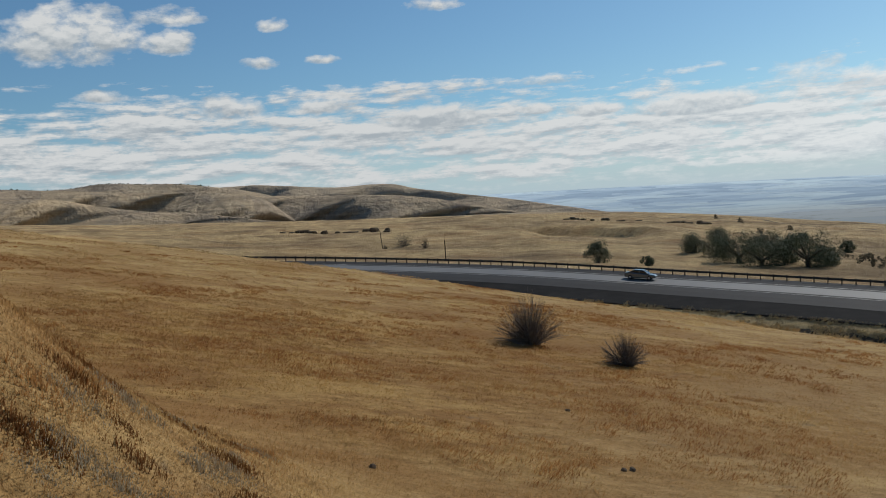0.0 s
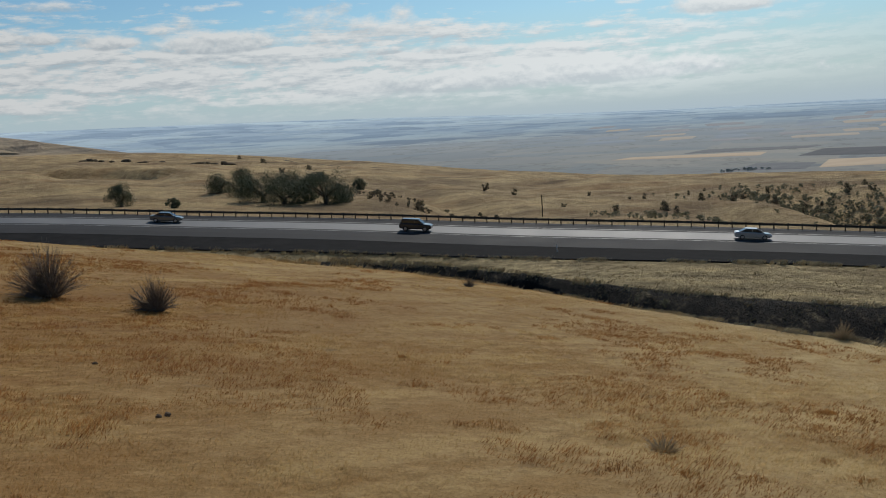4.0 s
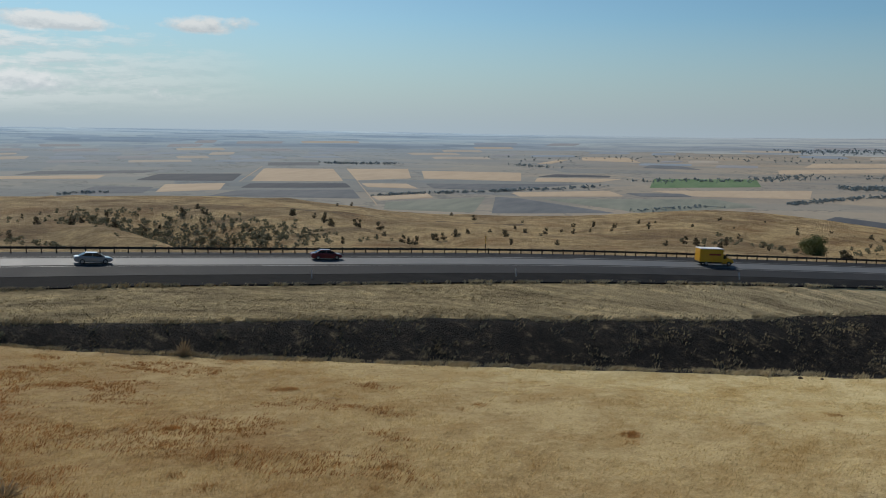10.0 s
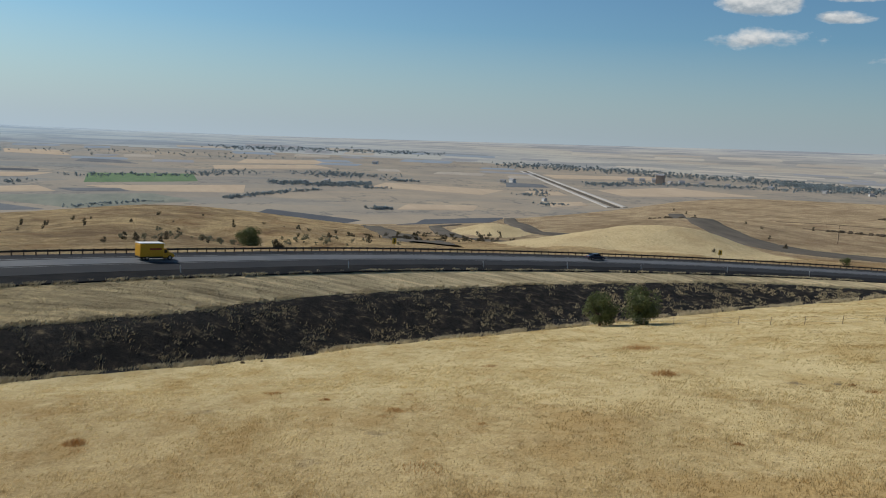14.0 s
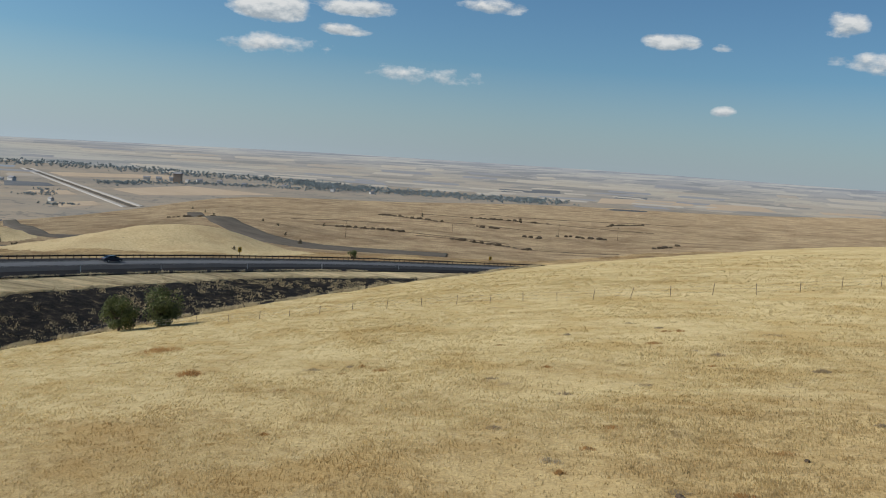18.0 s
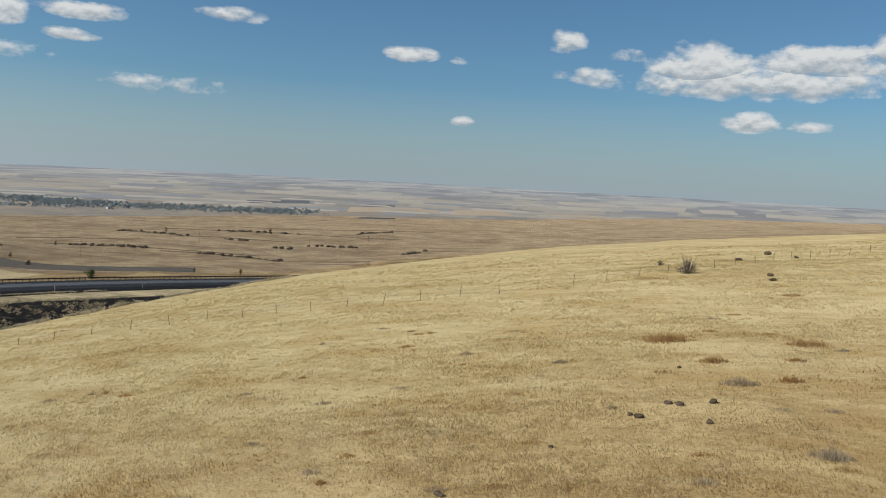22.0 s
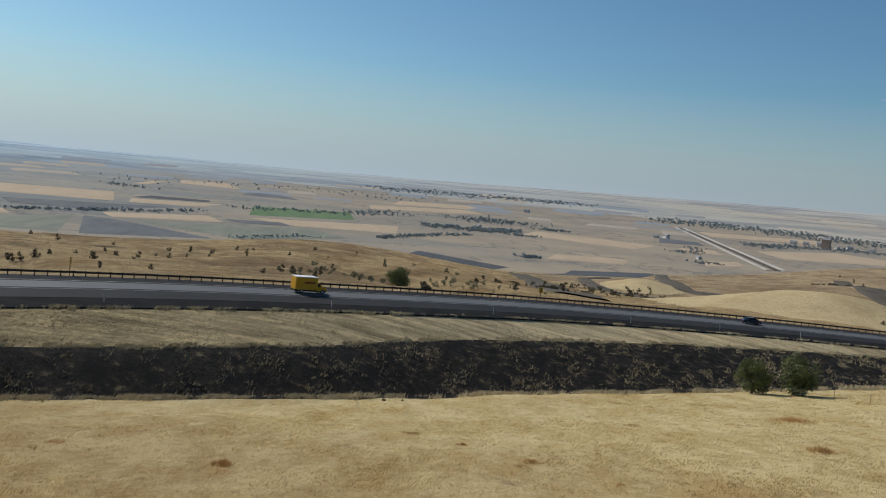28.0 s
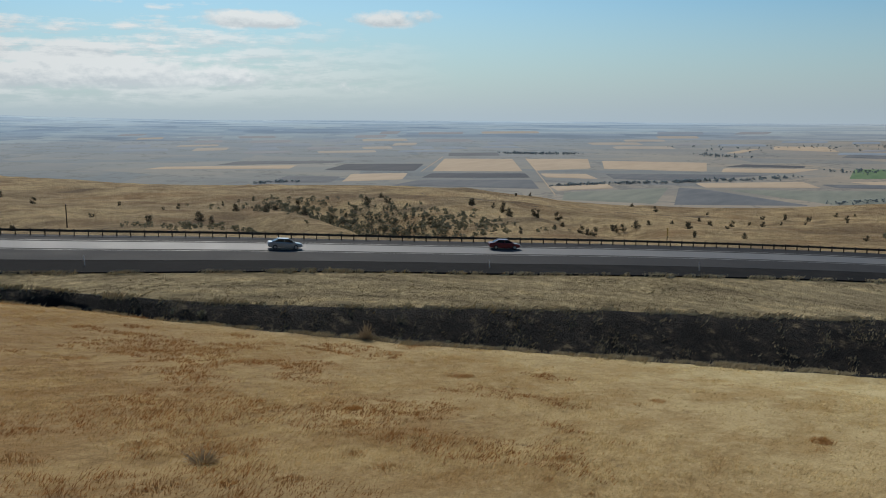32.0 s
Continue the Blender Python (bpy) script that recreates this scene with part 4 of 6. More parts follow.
M_GREYBRUSH = dry_grass("grey_brush", (0.40, 0.33, 0.235), (0.52, 0.44, 0.32), (0.62, 0.54, 0.41), (0.42, 0.34, 0.24), 0.05, depth=0.02, thin=0.5)


def crown_data(seed, wide, tall, clumps, leaves, leaf, low=0.15):
    """A ragged crown of leaf cards round scattered clump centres, standing on z = 0."""
    rnd = random.Random(seed)
    V, F = [], []
    for _ in range(clumps):
        a, q = rnd.uniform(0, math.tau), math.sqrt(rnd.random())
        hz = rnd.uniform(low, 0.86)
        reach = wide * 0.5 * (1 - 0.55 * abs(hz - 0.45) / 0.55) * 0.82
        c = Vector((math.cos(a) * q * reach, math.sin(a) * q * reach, hz * tall))
        rad = rnd.uniform(0.12, 0.24) * wide
        for _ in range(leaves // clumps):
            d = Vector((rnd.gauss(0, 1), rnd.gauss(0, 1), rnd.gauss(0, 0.8))).normalized() * rad * rnd.uniform(0.55, 1.08)
            p = c + d
            p.z = max(p.z, 0.03)
            n = (d.normalized() + Vector((rnd.gauss(0, 0.6), rnd.gauss(0, 0.6), rnd.gauss(0.3, 0.6)))).normalized()
            u = n.orthogonal().normalized()
            u = (u * math.cos(rnd.uniform(0, 6.3)) + n.cross(u) * math.sin(rnd.uniform(0, 6.3))).normalized()
            w = n.cross(u)
            s = leaf * rnd.uniform(0.6, 1.3)
            k = len(V)
            V += [p - u * s * 0.5, p + w * s * 0.3, p + u * s * 0.5, p - w * s * 0.3]
            F.append((k, k + 1, k + 2, k + 3))
    return V, F


def tree(name, place, label, category, seed, wide, tall, leaves, leaf, mat, clumps=16, low=0.2, group=""):
    """A small tree or shrub: tapered trunk, limbs and a crown of leaves."""
    root = thing(name, place, label, category, group)
    rnd = random.Random(seed + 99)
    V, F = [], []
    fork = Vector((0, 0, tall * 0.22))
    limb(V, F, (0, 0, -0.3), fork, wide * 0.045, wide * 0.035, 6)
    child("trunk", mesh_of("trunk", V, F, M_BARK), root)
    V, F = [], []
    for k in range(6):
        a = k * math.tau / 6 + rnd.uniform(-0.4, 0.4)
        mid = fork + Vector((math.cos(a) * wide * 0.14, math.sin(a) * wide * 0.14, tall * rnd.uniform(0.12, 0.25)))
        end = mid + Vector((math.cos(a) * wide * 0.16, math.sin(a) * wide * 0.16, tall * rnd.uniform(0.15, 0.3)))
        limb(V, F, fork * 0.9, mid, wide * 0.025, wide * 0.016, 5)
        limb(V, F, mid, end, wide * 0.016, wide * 0.006, 4)
    child("limbs", mesh_of("limbs", V, F, M_BARK), root)
    V, F = crown_data(seed, wide, tall, clumps, leaves, leaf, low)
    child("crown", mesh_of("crown", V, F, mat), root)
    return root


def bare_bush(place, label, seed, wide, tall, stems, mat=None, name="bush", group="bare bushes"):
    """A bush of bare upright twigs fanning from one root, with a denser heart."""
    root = thing(name, place, label, "bush", group)
    rnd = random.Random(seed)
    mat = mat or M_TWIG
    for pname, count, reach, girth in (("twig_crown", stems, 1.0, 0.02), ("twig_heart", stems // 2, 0.7, 0.014)):
        V, F = [], []
        for _ in range(count):
            a, q = rnd.uniform(0, math.tau), rnd.random() ** 0.6
            foot = Vector((math.cos(a) * q * wide * 0.15, math.sin(a) * q * wide * 0.15, -0.1))
            tilt, far = q * 1.5, reach * rnd.uniform(0.7, 1.25)
            tip = Vector((math.cos(a) * math.sin(tilt) * wide * 0.66 * far, math.sin(a) * math.sin(tilt) * wide * 0.66 * far, math.cos(tilt) * tall * far))
            mid = foot.lerp(tip, 0.5) + Vector((0, 0, 0.06 * tall))
            limb(V, F, foot, mid, girth, girth * 0.7, 3)
            limb(V, F, mid, tip, girth * 0.7, girth * 0.25, 3)
            for _ in range(4):
                s = mid.lerp(tip, rnd.uniform(-0.6, 0.6))
                e = s + ((tip - mid).normalized() * 0.22 + Vector((rnd.gauss(0, 0.1), rnd.gauss(0, 0.1), rnd.uniform(0, 0.1)))) * tall * 0.7
                limb(V, F, s, e, girth * 0.5, girth * 0.2, 3)
        child(pname, mesh_of(pname, V, F, mat), root)
    return root


def low_brush(place, label, seed, wide, tall, stems, mat):
    """A low flattened patch of dead stalks."""
    rnd = random.Random(seed)
    slope_x = height_at(place.x + 0.5, place.y) - height_at(place.x - 0.5, place.y)
    slope_y = height_at(place.x, place.y + 0.5) - height_at(place.x, place.y - 0.5)
    V, F = [], []
    for _ in range(stems):
        a, q = rnd.uniform(0, math.tau), rnd.random() ** 0.6 * rnd.uniform(0.7, 1.2)
        x, y = math.cos(a) * q * wide * 0.5, math.sin(a) * q * wide * 0.34
        z0 = slope_x * x + slope_y * y
        h = tall * 0.8 * rnd.uniform(0.3, 1.0) * (1.1 - 0.75 * q)
        p = Vector((x, y, z0 - 0.03))
        e = p + Vector((rnd.gauss(0.12, 0.22), rnd.gauss(-0.05, 0.2), 1)) * h
        limb(V, F, p, e, 0.016, 0.005, 3)
    ob = new("brush", mesh_of("brush", V, F, mat))
    ob.location = place
    return tagged(ob, label, "brush", kind="stuff")


def rock(place, label, seed, size):
    bm = bmesh.new()
    bmesh.ops.create_icosphere(bm, subdivisions=3, radius=0.5)
    rnd = random.Random(seed)
    o = Vector((rnd.uniform(-9, 9), rnd.uniform(-9, 9), rnd.uniform(-9, 9)))
    sx, sy, sz = rnd.uniform(0.9, 1.3), rnd.uniform(0.7, 1.0), rnd.uniform(0.55, 0.8)
    for v in bm.verts:
        n = noise.fractal(v.co * 2.2 + o, 0.9, 2.0, 3)
        v.co = v.co * (1 + 0.32 * n)
        v.co = Vector((round(v.co.x * 7) / 7 * 0.4 + v.co.x * 0.6, v.co.y, max(v.co.z, -0.25)))
        v.co = Vector((v.co.x * sx, v.co.y * sy, v.co.z * sz)) * size
    me = bpy.data.meshes.new("rock")
    bm.to_mesh(me)
    bm.free()
    me.materials.append(M_ROCK)
    ob = new("rock", me)
    ob.matrix_basis = Matrix.Translation(place + Vector((0, 0, size * 0.12))) @ pose(0, 0, 0, 0, 0, rnd.uniform(0, 360))
    return tagged(ob, label, "rock", "basalt rocks")


M_ROCK = plain_material("basalt", (0.105, 0.08, 0.056), 0.95, 0.05, 0, 0.5, 3.0)

# ---- the guardrail ----


def guardrail():
    vis = [k for k, (a, p, d) in enumerate(LINE) if -16 < a < 143]
    k0 = vis[len(vis) // 2]
    root = thing("guardrail", LINE[k0][1], "long dark weathered steel guardrail on posts beside the highway", "guardrail")
    bm = bmesh.new()
    box(bm, (-0.075, -0.09, -0.35), (0.075, 0.09, 0.97), 0.015)
    post_me = bpy.data.meshes.new("post")
    bmesh.ops.recalc_face_normals(bm, faces=bm.faces)
    bm.to_mesh(post_me)
    bm.free()
    post_me.materials.append(M_WOOD)
    # W-beam profile swept along one bay
    prof = [(0, 0.54), (0.05, 0.58), (0.05, 0.645), (0.0, 0.69), (0.0, 0.72), (0.05, 0.765), (0.05, 0.83), (0, 0.87)]
    V, F = [], []
    L = 1.93
    for x in (-L / 2, L / 2):
        for y, z in prof:
            V.append((x, y + 0.10, z))
        for y, z in prof:
            V.append((x, y + 0.094, z))
    n = len(prof)
    for k in range(n - 1):
        F.append((k, k + 1, 2 * n + k + 1, 2 * n + k))
        F.append((n + k + 1, n + k, 3 * n + k, 3 * n + k + 1))
    F.append((0, 2 * n, 3 * n, n))
    F.append((n - 1, 2 * n - 1, 4 * n - 1, 3 * n - 1))
    beam_me = mesh_of("beam", V, F, M_STEEL)
    inv = root.matrix_basis.inverted()
    rnd = random.Random(5)
    for count, k in enumerate(vis):
        a, p, d = LINE[k]
        turn = math.degrees(math.atan2(d.y, d.x)) + 180
        tilt = math.degrees(math.asin(d.z))
        m = inv @ Matrix.Translation(p) @ pose(0, 0, 0, 0, 0, turn) @ pose(0, 0, 0, rnd.gauss(0, 1.2), rnd.gauss(0, 1.2), 0)
        child("post", post_me, root, m=m)
        if count + 1 < len(vis):
            q = LINE[k + 1][1]
            e = q - p
            mb = inv @ Matrix.Translation((p + q) / 2) @ pose(0, 0, 0, 0, 0, math.degrees(math.atan2(e.y, e.x)) + 180) \
                @ pose(0, 0, 0, 0, math.degrees(math.asin(e.normalized().z)), 0)
            child("beam", beam_me, root, m=mb)
    return len(vis)


guardrail()

# ---- marker posts and signs ----
M_WHITE = plain_material("white_plastic", (0.75, 0.75, 0.72), 0.5)
M_YELLOW = plain_material("sign_yellow", (0.75, 0.42, 0.02), 0.45, 0.4, 0, 0.06)
M_BLACK = plain_material("sign_black", (0.02, 0.02, 0.02), 0.6)
M_GALV = plain_material("galvanised", (0.22, 0.22, 0.22), 0.55, 0.5, 0.6)


def near_line(a):
    return min(range(len(LINE)), key=lambda k: abs(LINE[k][0] - a))


def seen_at(a, n):
    """The line point whose offset n lies a degrees round."""
    def miss(k):
        p = offset(k, n)
        return abs(math.degrees(math.atan2(p.x, p.y)) - a)
    k0 = near_line(a)
    return min(range(max(0, k0 - 16), min(len(LINE), k0 + 17)), key=miss)


for a in (36.5, 62.0, 75.5, 89.0, 99.3, 108.35, 113.5, 118.2, 123.4, 128.0, 133.0):
    k = seen_at(a, 19.0)
    p = offset(k, 19.0)
    root = thing("delineator_post", p, "slim white roadside marker post on the gravel shoulder", "marker post", "marker posts")
    bm = bmesh.new()
    box(bm, (-0.05, -0.02, -0.2), (0.05, 0.02, 1.15), 0.01)
    part("post", bm, M_WHITE, root)
    bm = bmesh.new()
    box(bm, (-0.06, -0.035, 0.95), (0.06, -0.02, 1.18), 0.004)
    part("reflector", bm, M_GALV, root, "pale reflector plate")
    root.rotation_euler = (0, radians(4), math.atan2(p.y, p.x) + math.pi / 2)


def chevron_sign(a, face, label):
    k = seen_at(a, -1.8)
    p = offset(k, -1.8)
    p.z = height_at(p.x, p.y)
    root = thing("chevron_sign", p, label, "road sign", "curve signs")
    bm = bmesh.new()
    box(bm, (-0.06, -0.05, -0.4), (0.06, 0.05, 3.0), 0.01)
    part("post", bm, M_WOOD, root)
    bm = bmesh.new()
    box(bm, (-0.46, -0.09, 1.75), (0.46, -0.055, 3.0), 0.012)
    panel = part("panel", bm, M_YELLOW, root, "yellow sign panel")
    V = []
    for y in (-0.094, -0.104):
        for x, z in ((-0.25, 2.85), (0.0, 2.85), (0.3, 2.375), (0.0, 1.9), (-0.25, 1.9), (0.05, 2.375)):
            V.append((x, y, z))
    F = [(6, 7, 8, 11), (8, 9, 10, 11)] + [(i, (i + 1) % 6, 6 + (i + 1) % 6, 6 + i) for i in range(6)]
    child("arrow", mesh_of("arrow", V, F, M_BLACK), panel, "black chevron arrow")
    root.rotation_euler = (0, 0, face)


for a, swing in ((73.4, 80), (102.4, 18), (122.9, 14), (138.9, 10)):
    chevron_sign(a, -radians(a) + radians(swing), "yellow curve sign with black chevron on a wooden post")


def pole(place, tall, lean, label):
    root = thing("pole", place, label, "pole", "roadside poles")
    V, F = [], []
    limb(V, F, (0, 0, -0.5), (lean, 0, tall), 0.11, 0.085, 8)
    child("shaft", mesh_of("shaft", V, F, M_WOOD), root)
    bm = bmesh.new()
    box(bm, (lean - 0.07, -0.07, tall - 0.04), (lean + 0.07, 0.07, tall + 0.05), 0.02)
    part("cap", bm, M_GALV, root, "metal pole cap")


pole(polar(0.14, 189), 4.1, 0.0, "weathered wooden pole standing in grass beyond the road")
pole(polar(-3.85, 277), 5.6, -0.5, "leaning weathered wooden pole with scrub at its foot")
pole(polar(36.0, 174.5), 4.2, 0.0, "weathered wooden pole standing in grass beyond the road")
for a, r in ((136.3, 640), (143.1, 655), (146.8, 650), (129.5, 520), (112.0, 1000)):
    pole(polar(a, r), 10.0, 0.0, "slender utility pole on the distant grassy slope")

# ---- the wire fence on the near slope ----
fence_r = table([(113, 113), (118, 109), (122.3, 105.5), (128.5, 99.5), (135.5, 97.5), (143, 92), (149, 88.8), (155, 88.5), (161, 93), (166, 100), (169.4, 108.5), (175, 126), (184, 150)])


def fence():
    root = thing("wire_fence", polar(149, float(fence_r(149))), "low wire stock fence on thin dark posts across dry grass", "fence")
    inv = root.matrix_basis.inverted()
    V, F = [], []
    limb(V, F, (0, 0, -0.3), (0, 0, 1.0), 0.034, 0.028, 6)
    me = mesh_of("post", V, F, plain_material("weathered_post", (0.21, 0.165, 0.115), 0.9, 0.2, 0.0, 0.3, 4.0))
    rnd = random.Random(3)
    a, pts = 113.0, []
    while a < 183:
        r = float(fence_r(a))
        p = polar(a, r)
        tall = rnd.uniform(0.85, 1.15)
        child("post", me, root, m=inv @ Matrix.Translation(p) @ pose(0, 0, 0, rnd.gauss(0, 4), rnd.gauss(0, 4), 0) @ Matrix.Diagonal((1, 1, tall, 1)))
        pts.append(p)
        dr = float(fence_r(a + 0.5) - fence_r(a - 0.5)) / radians(1)
        a += math.degrees(3.9 / math.hypot(r, dr))
    for h in (0.3, 0.6, 0.88):
        V, F = [], []
        for p, q in zip(pts, pts[1:]):
            limb(V, F, inv @ (p + Vector((0, 0, h))), inv @ (q + Vector((0, 0, h))), 0.005, 0.005, 3)
        child("wire", mesh_of("wire", V, F, M_GALV), root, "thin steel wire")


fence()

# ---- bushes and trees ----
bare_bush(polar(5.15, 66.5), "large bare dark-twigged bush in dry grass", 1, 3.7, 3.5, 260)
bare_bush(polar(11.09, 61.5), "smaller bare dark-twigged bush in dry grass", 2, 2.4, 2.4, 170)
bare_bush(polar(167.04, 98.0), "bare grey bush beside the wire fence", 3, 2.3, 2.1, 60)
bare_bush(polar(165.4, 118.0), "small bare grey bush near the hill crest", 4, 0.9, 0.9, 40)
bare_bush(polar(-2.44, 279), "bare brown spreading bush beyond the road", 5, 5.2, 4.4, 120, M_TWIG)
bare_bush(polar(-1.15, 262), "thin bare brown bush beyond the road", 6, 2.6, 3.2, 60, M_TWIG)
bare_bush(polar(-3.7, 276), "dark low scrub round a leaning pole", 7, 1.6, 1.5, 60, M_TWIG)
bare_bush(polar(43.17, 32.5), "pale grey dead bush flattened in the grass", 8, 1.5, 0.6, 50, M_GREYBRUSH)
bare_bush(polar(31.0, 91), "small dead bush at the gully's edge", 9, 1.3, 1.0, 60, M_TWIG)
bare_bush(polar(53.9, 80.5), "small tan bush at the gully's edge", 10, 1.6, 1.5, 70, M_GREYBRUSH)

tree("gully_tree", polar(115.95, 110), "round green bushy tree in the gully", "tree", 21, 4.3, 4.3, 4200, 0.26, M_LEAF, 22, 0.16, "gully trees")
tree("gully_tree", polar(118.4, 111), "larger round green bushy tree in the gully", "tree", 22, 5.0, 4.9, 5200, 0.26, M_LEAF, 26, 0.14, "gully trees")
tree("roadside_tree", polar(93.2, 213), "low wide green tree just beyond the guardrail", "tree", 23, 7.5, 4.4, 4200, 0.34, M_LEAF, 22, 0.1)
tree("roadside_tree", polar(95.0, 218), "small brownish tree just beyond the guardrail", "tree", 24, 3.6, 2.8, 1200, 0.3, M_SCRUB, 12, 0.1)
tree("roadside_tree", polar(9.84, 179), "dark green rounded tree beyond the guardrail", "tree", 25, 5.8, 4.3, 4200, 0.24, M_SAGE, 18, 0.12)
tree("roadside_tree", polar(12.79, 178), "small grey-green bush beyond the guardrail", "tree", 26, 3.4, 2.2, 1900, 0.22, M_SAGE, 12, 0.08)
tree("roadside_tree", polar(130.0, 330), "small green tree beyond the lower road", "tree", 27, 4.6, 3.6, 900, 0.4, M_LEAF, 12, 0.1)
for a, r, w, h, s in ((15.7, 224, 8.5, 4.4, 31), (17.1, 300, 8.0, 4.4, 32), (17.0, 214, 9.5, 5.2, 40), (18.3, 196, 13.0, 6.0, 33), (19.6, 186, 11.5, 4.4, 34), (20.0, 265, 10.0, 4.6, 35),
                      (22.2, 184, 12.5, 6.4, 36), (20.9, 192, 9.0, 5.4, 37), (21.3, 250, 7.0, 3.6, 41), (23.3, 190, 6.5, 4.4, 42), (21.94, 303, 4.6, 3.6, 38), (24.36, 246, 4.4, 4.0, 39)):
    tree("thicket", polar(a, r), "dense dark grey-green thicket below the road", "shrub thicket", s, w, h, int(620 * w), 0.26, M_SAGE, 26, 0.04, "dark thickets")

# scattered scrub on the slope beyond the road: three shapes, many copies
SCRUB = [tree("scrub_bush", polar(63.68, 376), "dark rounded scrub bush on the dry slope", "shrub", 50, 2.0, 1.9, 420, 0.22, M_SCRUB, 9, 0.1, "slope scrub"),
         tree("scrub_bush", polar(64.58, 396), "dark rounded scrub bush on the dry slope", "shrub", 51, 1.8, 2.2, 380, 0.22, M_SCRUB, 8, 0.15, "slope scrub"),
         tree("scrub_bush", polar(70.97, 399), "dark rounded scrub bush on the dry slope", "shrub", 52, 2.3, 1.7, 400, 0.24, M_SCRUB, 9, 0.08, "slope scrub")]
rnd = random.Random(77)
SPOTS = [(40.56, 178, 1.1), (43.7, 185, 1.2), (44.4, 180, 1.0), (45.91, 213, 1.0), (47.77, 211, 1.2), (49.71, 236, 1.3), (50.2, 228, 1.2), (51.76, 200, 1.0), (54.13, 243, 1.2),
         (55.48, 243, 1.3), (58.33, 205, 1.1), (60.87, 246, 1.4), (62.87, 226, 1.3), (63.3, 222, 1.1), (64.99, 228, 1.4), (66.41, 239, 1.3), (67.8, 198, 1.0), (68.2, 196, 0.9),
         (68.64, 188, 1.0), (69.9, 225, 1.2), (70.5, 222, 1.1), (71.24, 224, 1.2), (72.47, 375, 1.3), (74.46, 220, 1.0), (28.0, 188, 1.3), (32.39, 281, 1.5), (34.22, 249, 1.1),
         (18.55, 520, 2.2), (19.66, 386, 1.7), (21.35, 420, 1.6), (17.12, 580, 1.6), (122.6, 300, 0.8), (134.3, 810, 1.9), (140.6, 800, 2.4), (128.1, 640, 1.6)]
for a in np.linspace(74, 101, 52):
    SPOTS.append((a + rnd.uniform(-0.6, 0.6), rnd.uniform(178 + (a - 74) * 2.6, 330 + (a - 74) * 1.5), rnd.uniform(0.55, 1.15)))
for a in np.linspace(38, 74, 22):
    SPOTS.append((a + rnd.uniform(-0.8, 0.8), rnd.uniform(170, 260), rnd.uniform(0.5, 0.9)))
for k in range(10):
    SPOTS.append((119.9 + k * 0.75 + rnd.uniform(-0.2, 0.2), 850 - k * 43 + rnd.uniform(-12, 12), rnd.uniform(1.0, 1.7)))
for a, r, s in SPOTS:
    copy_thing(SCRUB[rnd.randrange(3)], at(polar(a, r, -0.05), rnd.uniform(0, 360), s, rnd.uniform(0.85, 1.2)))

# ---- low brush and rocks in the grass ----
for k, (a, r, w, h, n, mat) in enumerate((
        (165.98, 54.5, 3.4, 0.8, 420, M_BRUSH), (168.99, 47.0, 1.9, 0.5, 260, M_BRUSH), (170.61, 41.0, 1.8, 0.5, 240, M_GREYBRUSH), (173.53, 42.0, 1.4, 0.45, 180, M_BRUSH),
        (174.3, 52.5, 2.6, 0.6, 260, M_BRUSH), (173.1, 76.0, 2.0, 0.5, 160, M_BRUSH), (176.12, 30.0, 1.4, 0.6, 220, M_GREYBRUSH), (118.46, 80.0, 5.2, 0.7, 420, M_BRUSH),
        (120.25, 60.5, 2.4, 0.6, 300, M_BRUSH), (125.07, 39.0, 0.9, 0.22, 160, M_BRUSH), (82.97, 48.0, 2.2, 0.5, 260, M_BRUSH), (146.17, 32.0, 0.9, 0.22, 140, M_BRUSH),
        (26.3, 49.0, 0.9, 0.4, 120, M_BRUSH), (60.5, 60.0, 2.4, 0.4, 240, M_BRUSH), (53.0, 44.0, 1.4, 0.4, 180, M_BRUSH), (158.0, 31.5, 1.2, 0.22, 170, M_BRUSH),
        (-20.5, 27.0, 1.4, 0.3, 160, M_BRUSH), (-12.0, 27.0, 1.2, 0.3, 120, M_BRUSH), (-22.6, 21.5, 3.0, 0.3, 420, M_BRUSH), (-20.0, 22.5, 2.6, 0.3, 360, M_GREYBRUSH), (-25.0, 19.5, 2.4, 0.35, 340, M_BRUSH), (-17.3, 25.0, 2.6, 0.25, 300, M_GREYBRUSH),
        (-23.5, 18.0, 2.0, 0.3, 300, M_GREYBRUSH), (-15.5, 21.5, 1.6, 0.25, 200, M_GREYBRUSH), (30.1, 33.5, 2.2, 0.22, 200, M_BRUSH), (39.5, 36.0, 2.8, 0.25, 280, M_BRUSH), (44.6, 29.5, 1.8, 0.22, 200, M_BRUSH),
        (52.3, 40.0, 3.0, 0.25, 300, M_BRUSH), (59.8, 60.0, 4.2, 0.3, 320, M_BRUSH), (67.0, 36.0, 1.8, 0.25, 200, M_BRUSH), (27.0, 41.0, 2.6, 0.25, 240, M_BRUSH), (36.0, 62.0, 3.6, 0.3, 300, M_BRUSH), (73.0, 55.0, 2.6, 0.25, 220, M_BRUSH),
        (48.0, 74.0, 6.0, 0.35, 420, M_BRUSH), (57.0, 77.0, 7.0, 0.35, 460, M_BRUSH), (18.0, 55.0, 2.6, 0.25, 220, M_BRUSH), (95.0, 62.0, 2.4, 0.25, 200, M_BRUSH), (103.0, 50.0, 2.2, 0.25, 200, M_BRUSH), (109.0, 70.0, 3.0, 0.3, 220, M_BRUSH))):
    low_brush(polar(a, r), "low patch of %s dead brush in the grass" % ("grey" if mat is M_GREYBRUSH else "rust-brown"), 200 + k, w, h, n, mat)
brush_rnd = random.Random(4242)
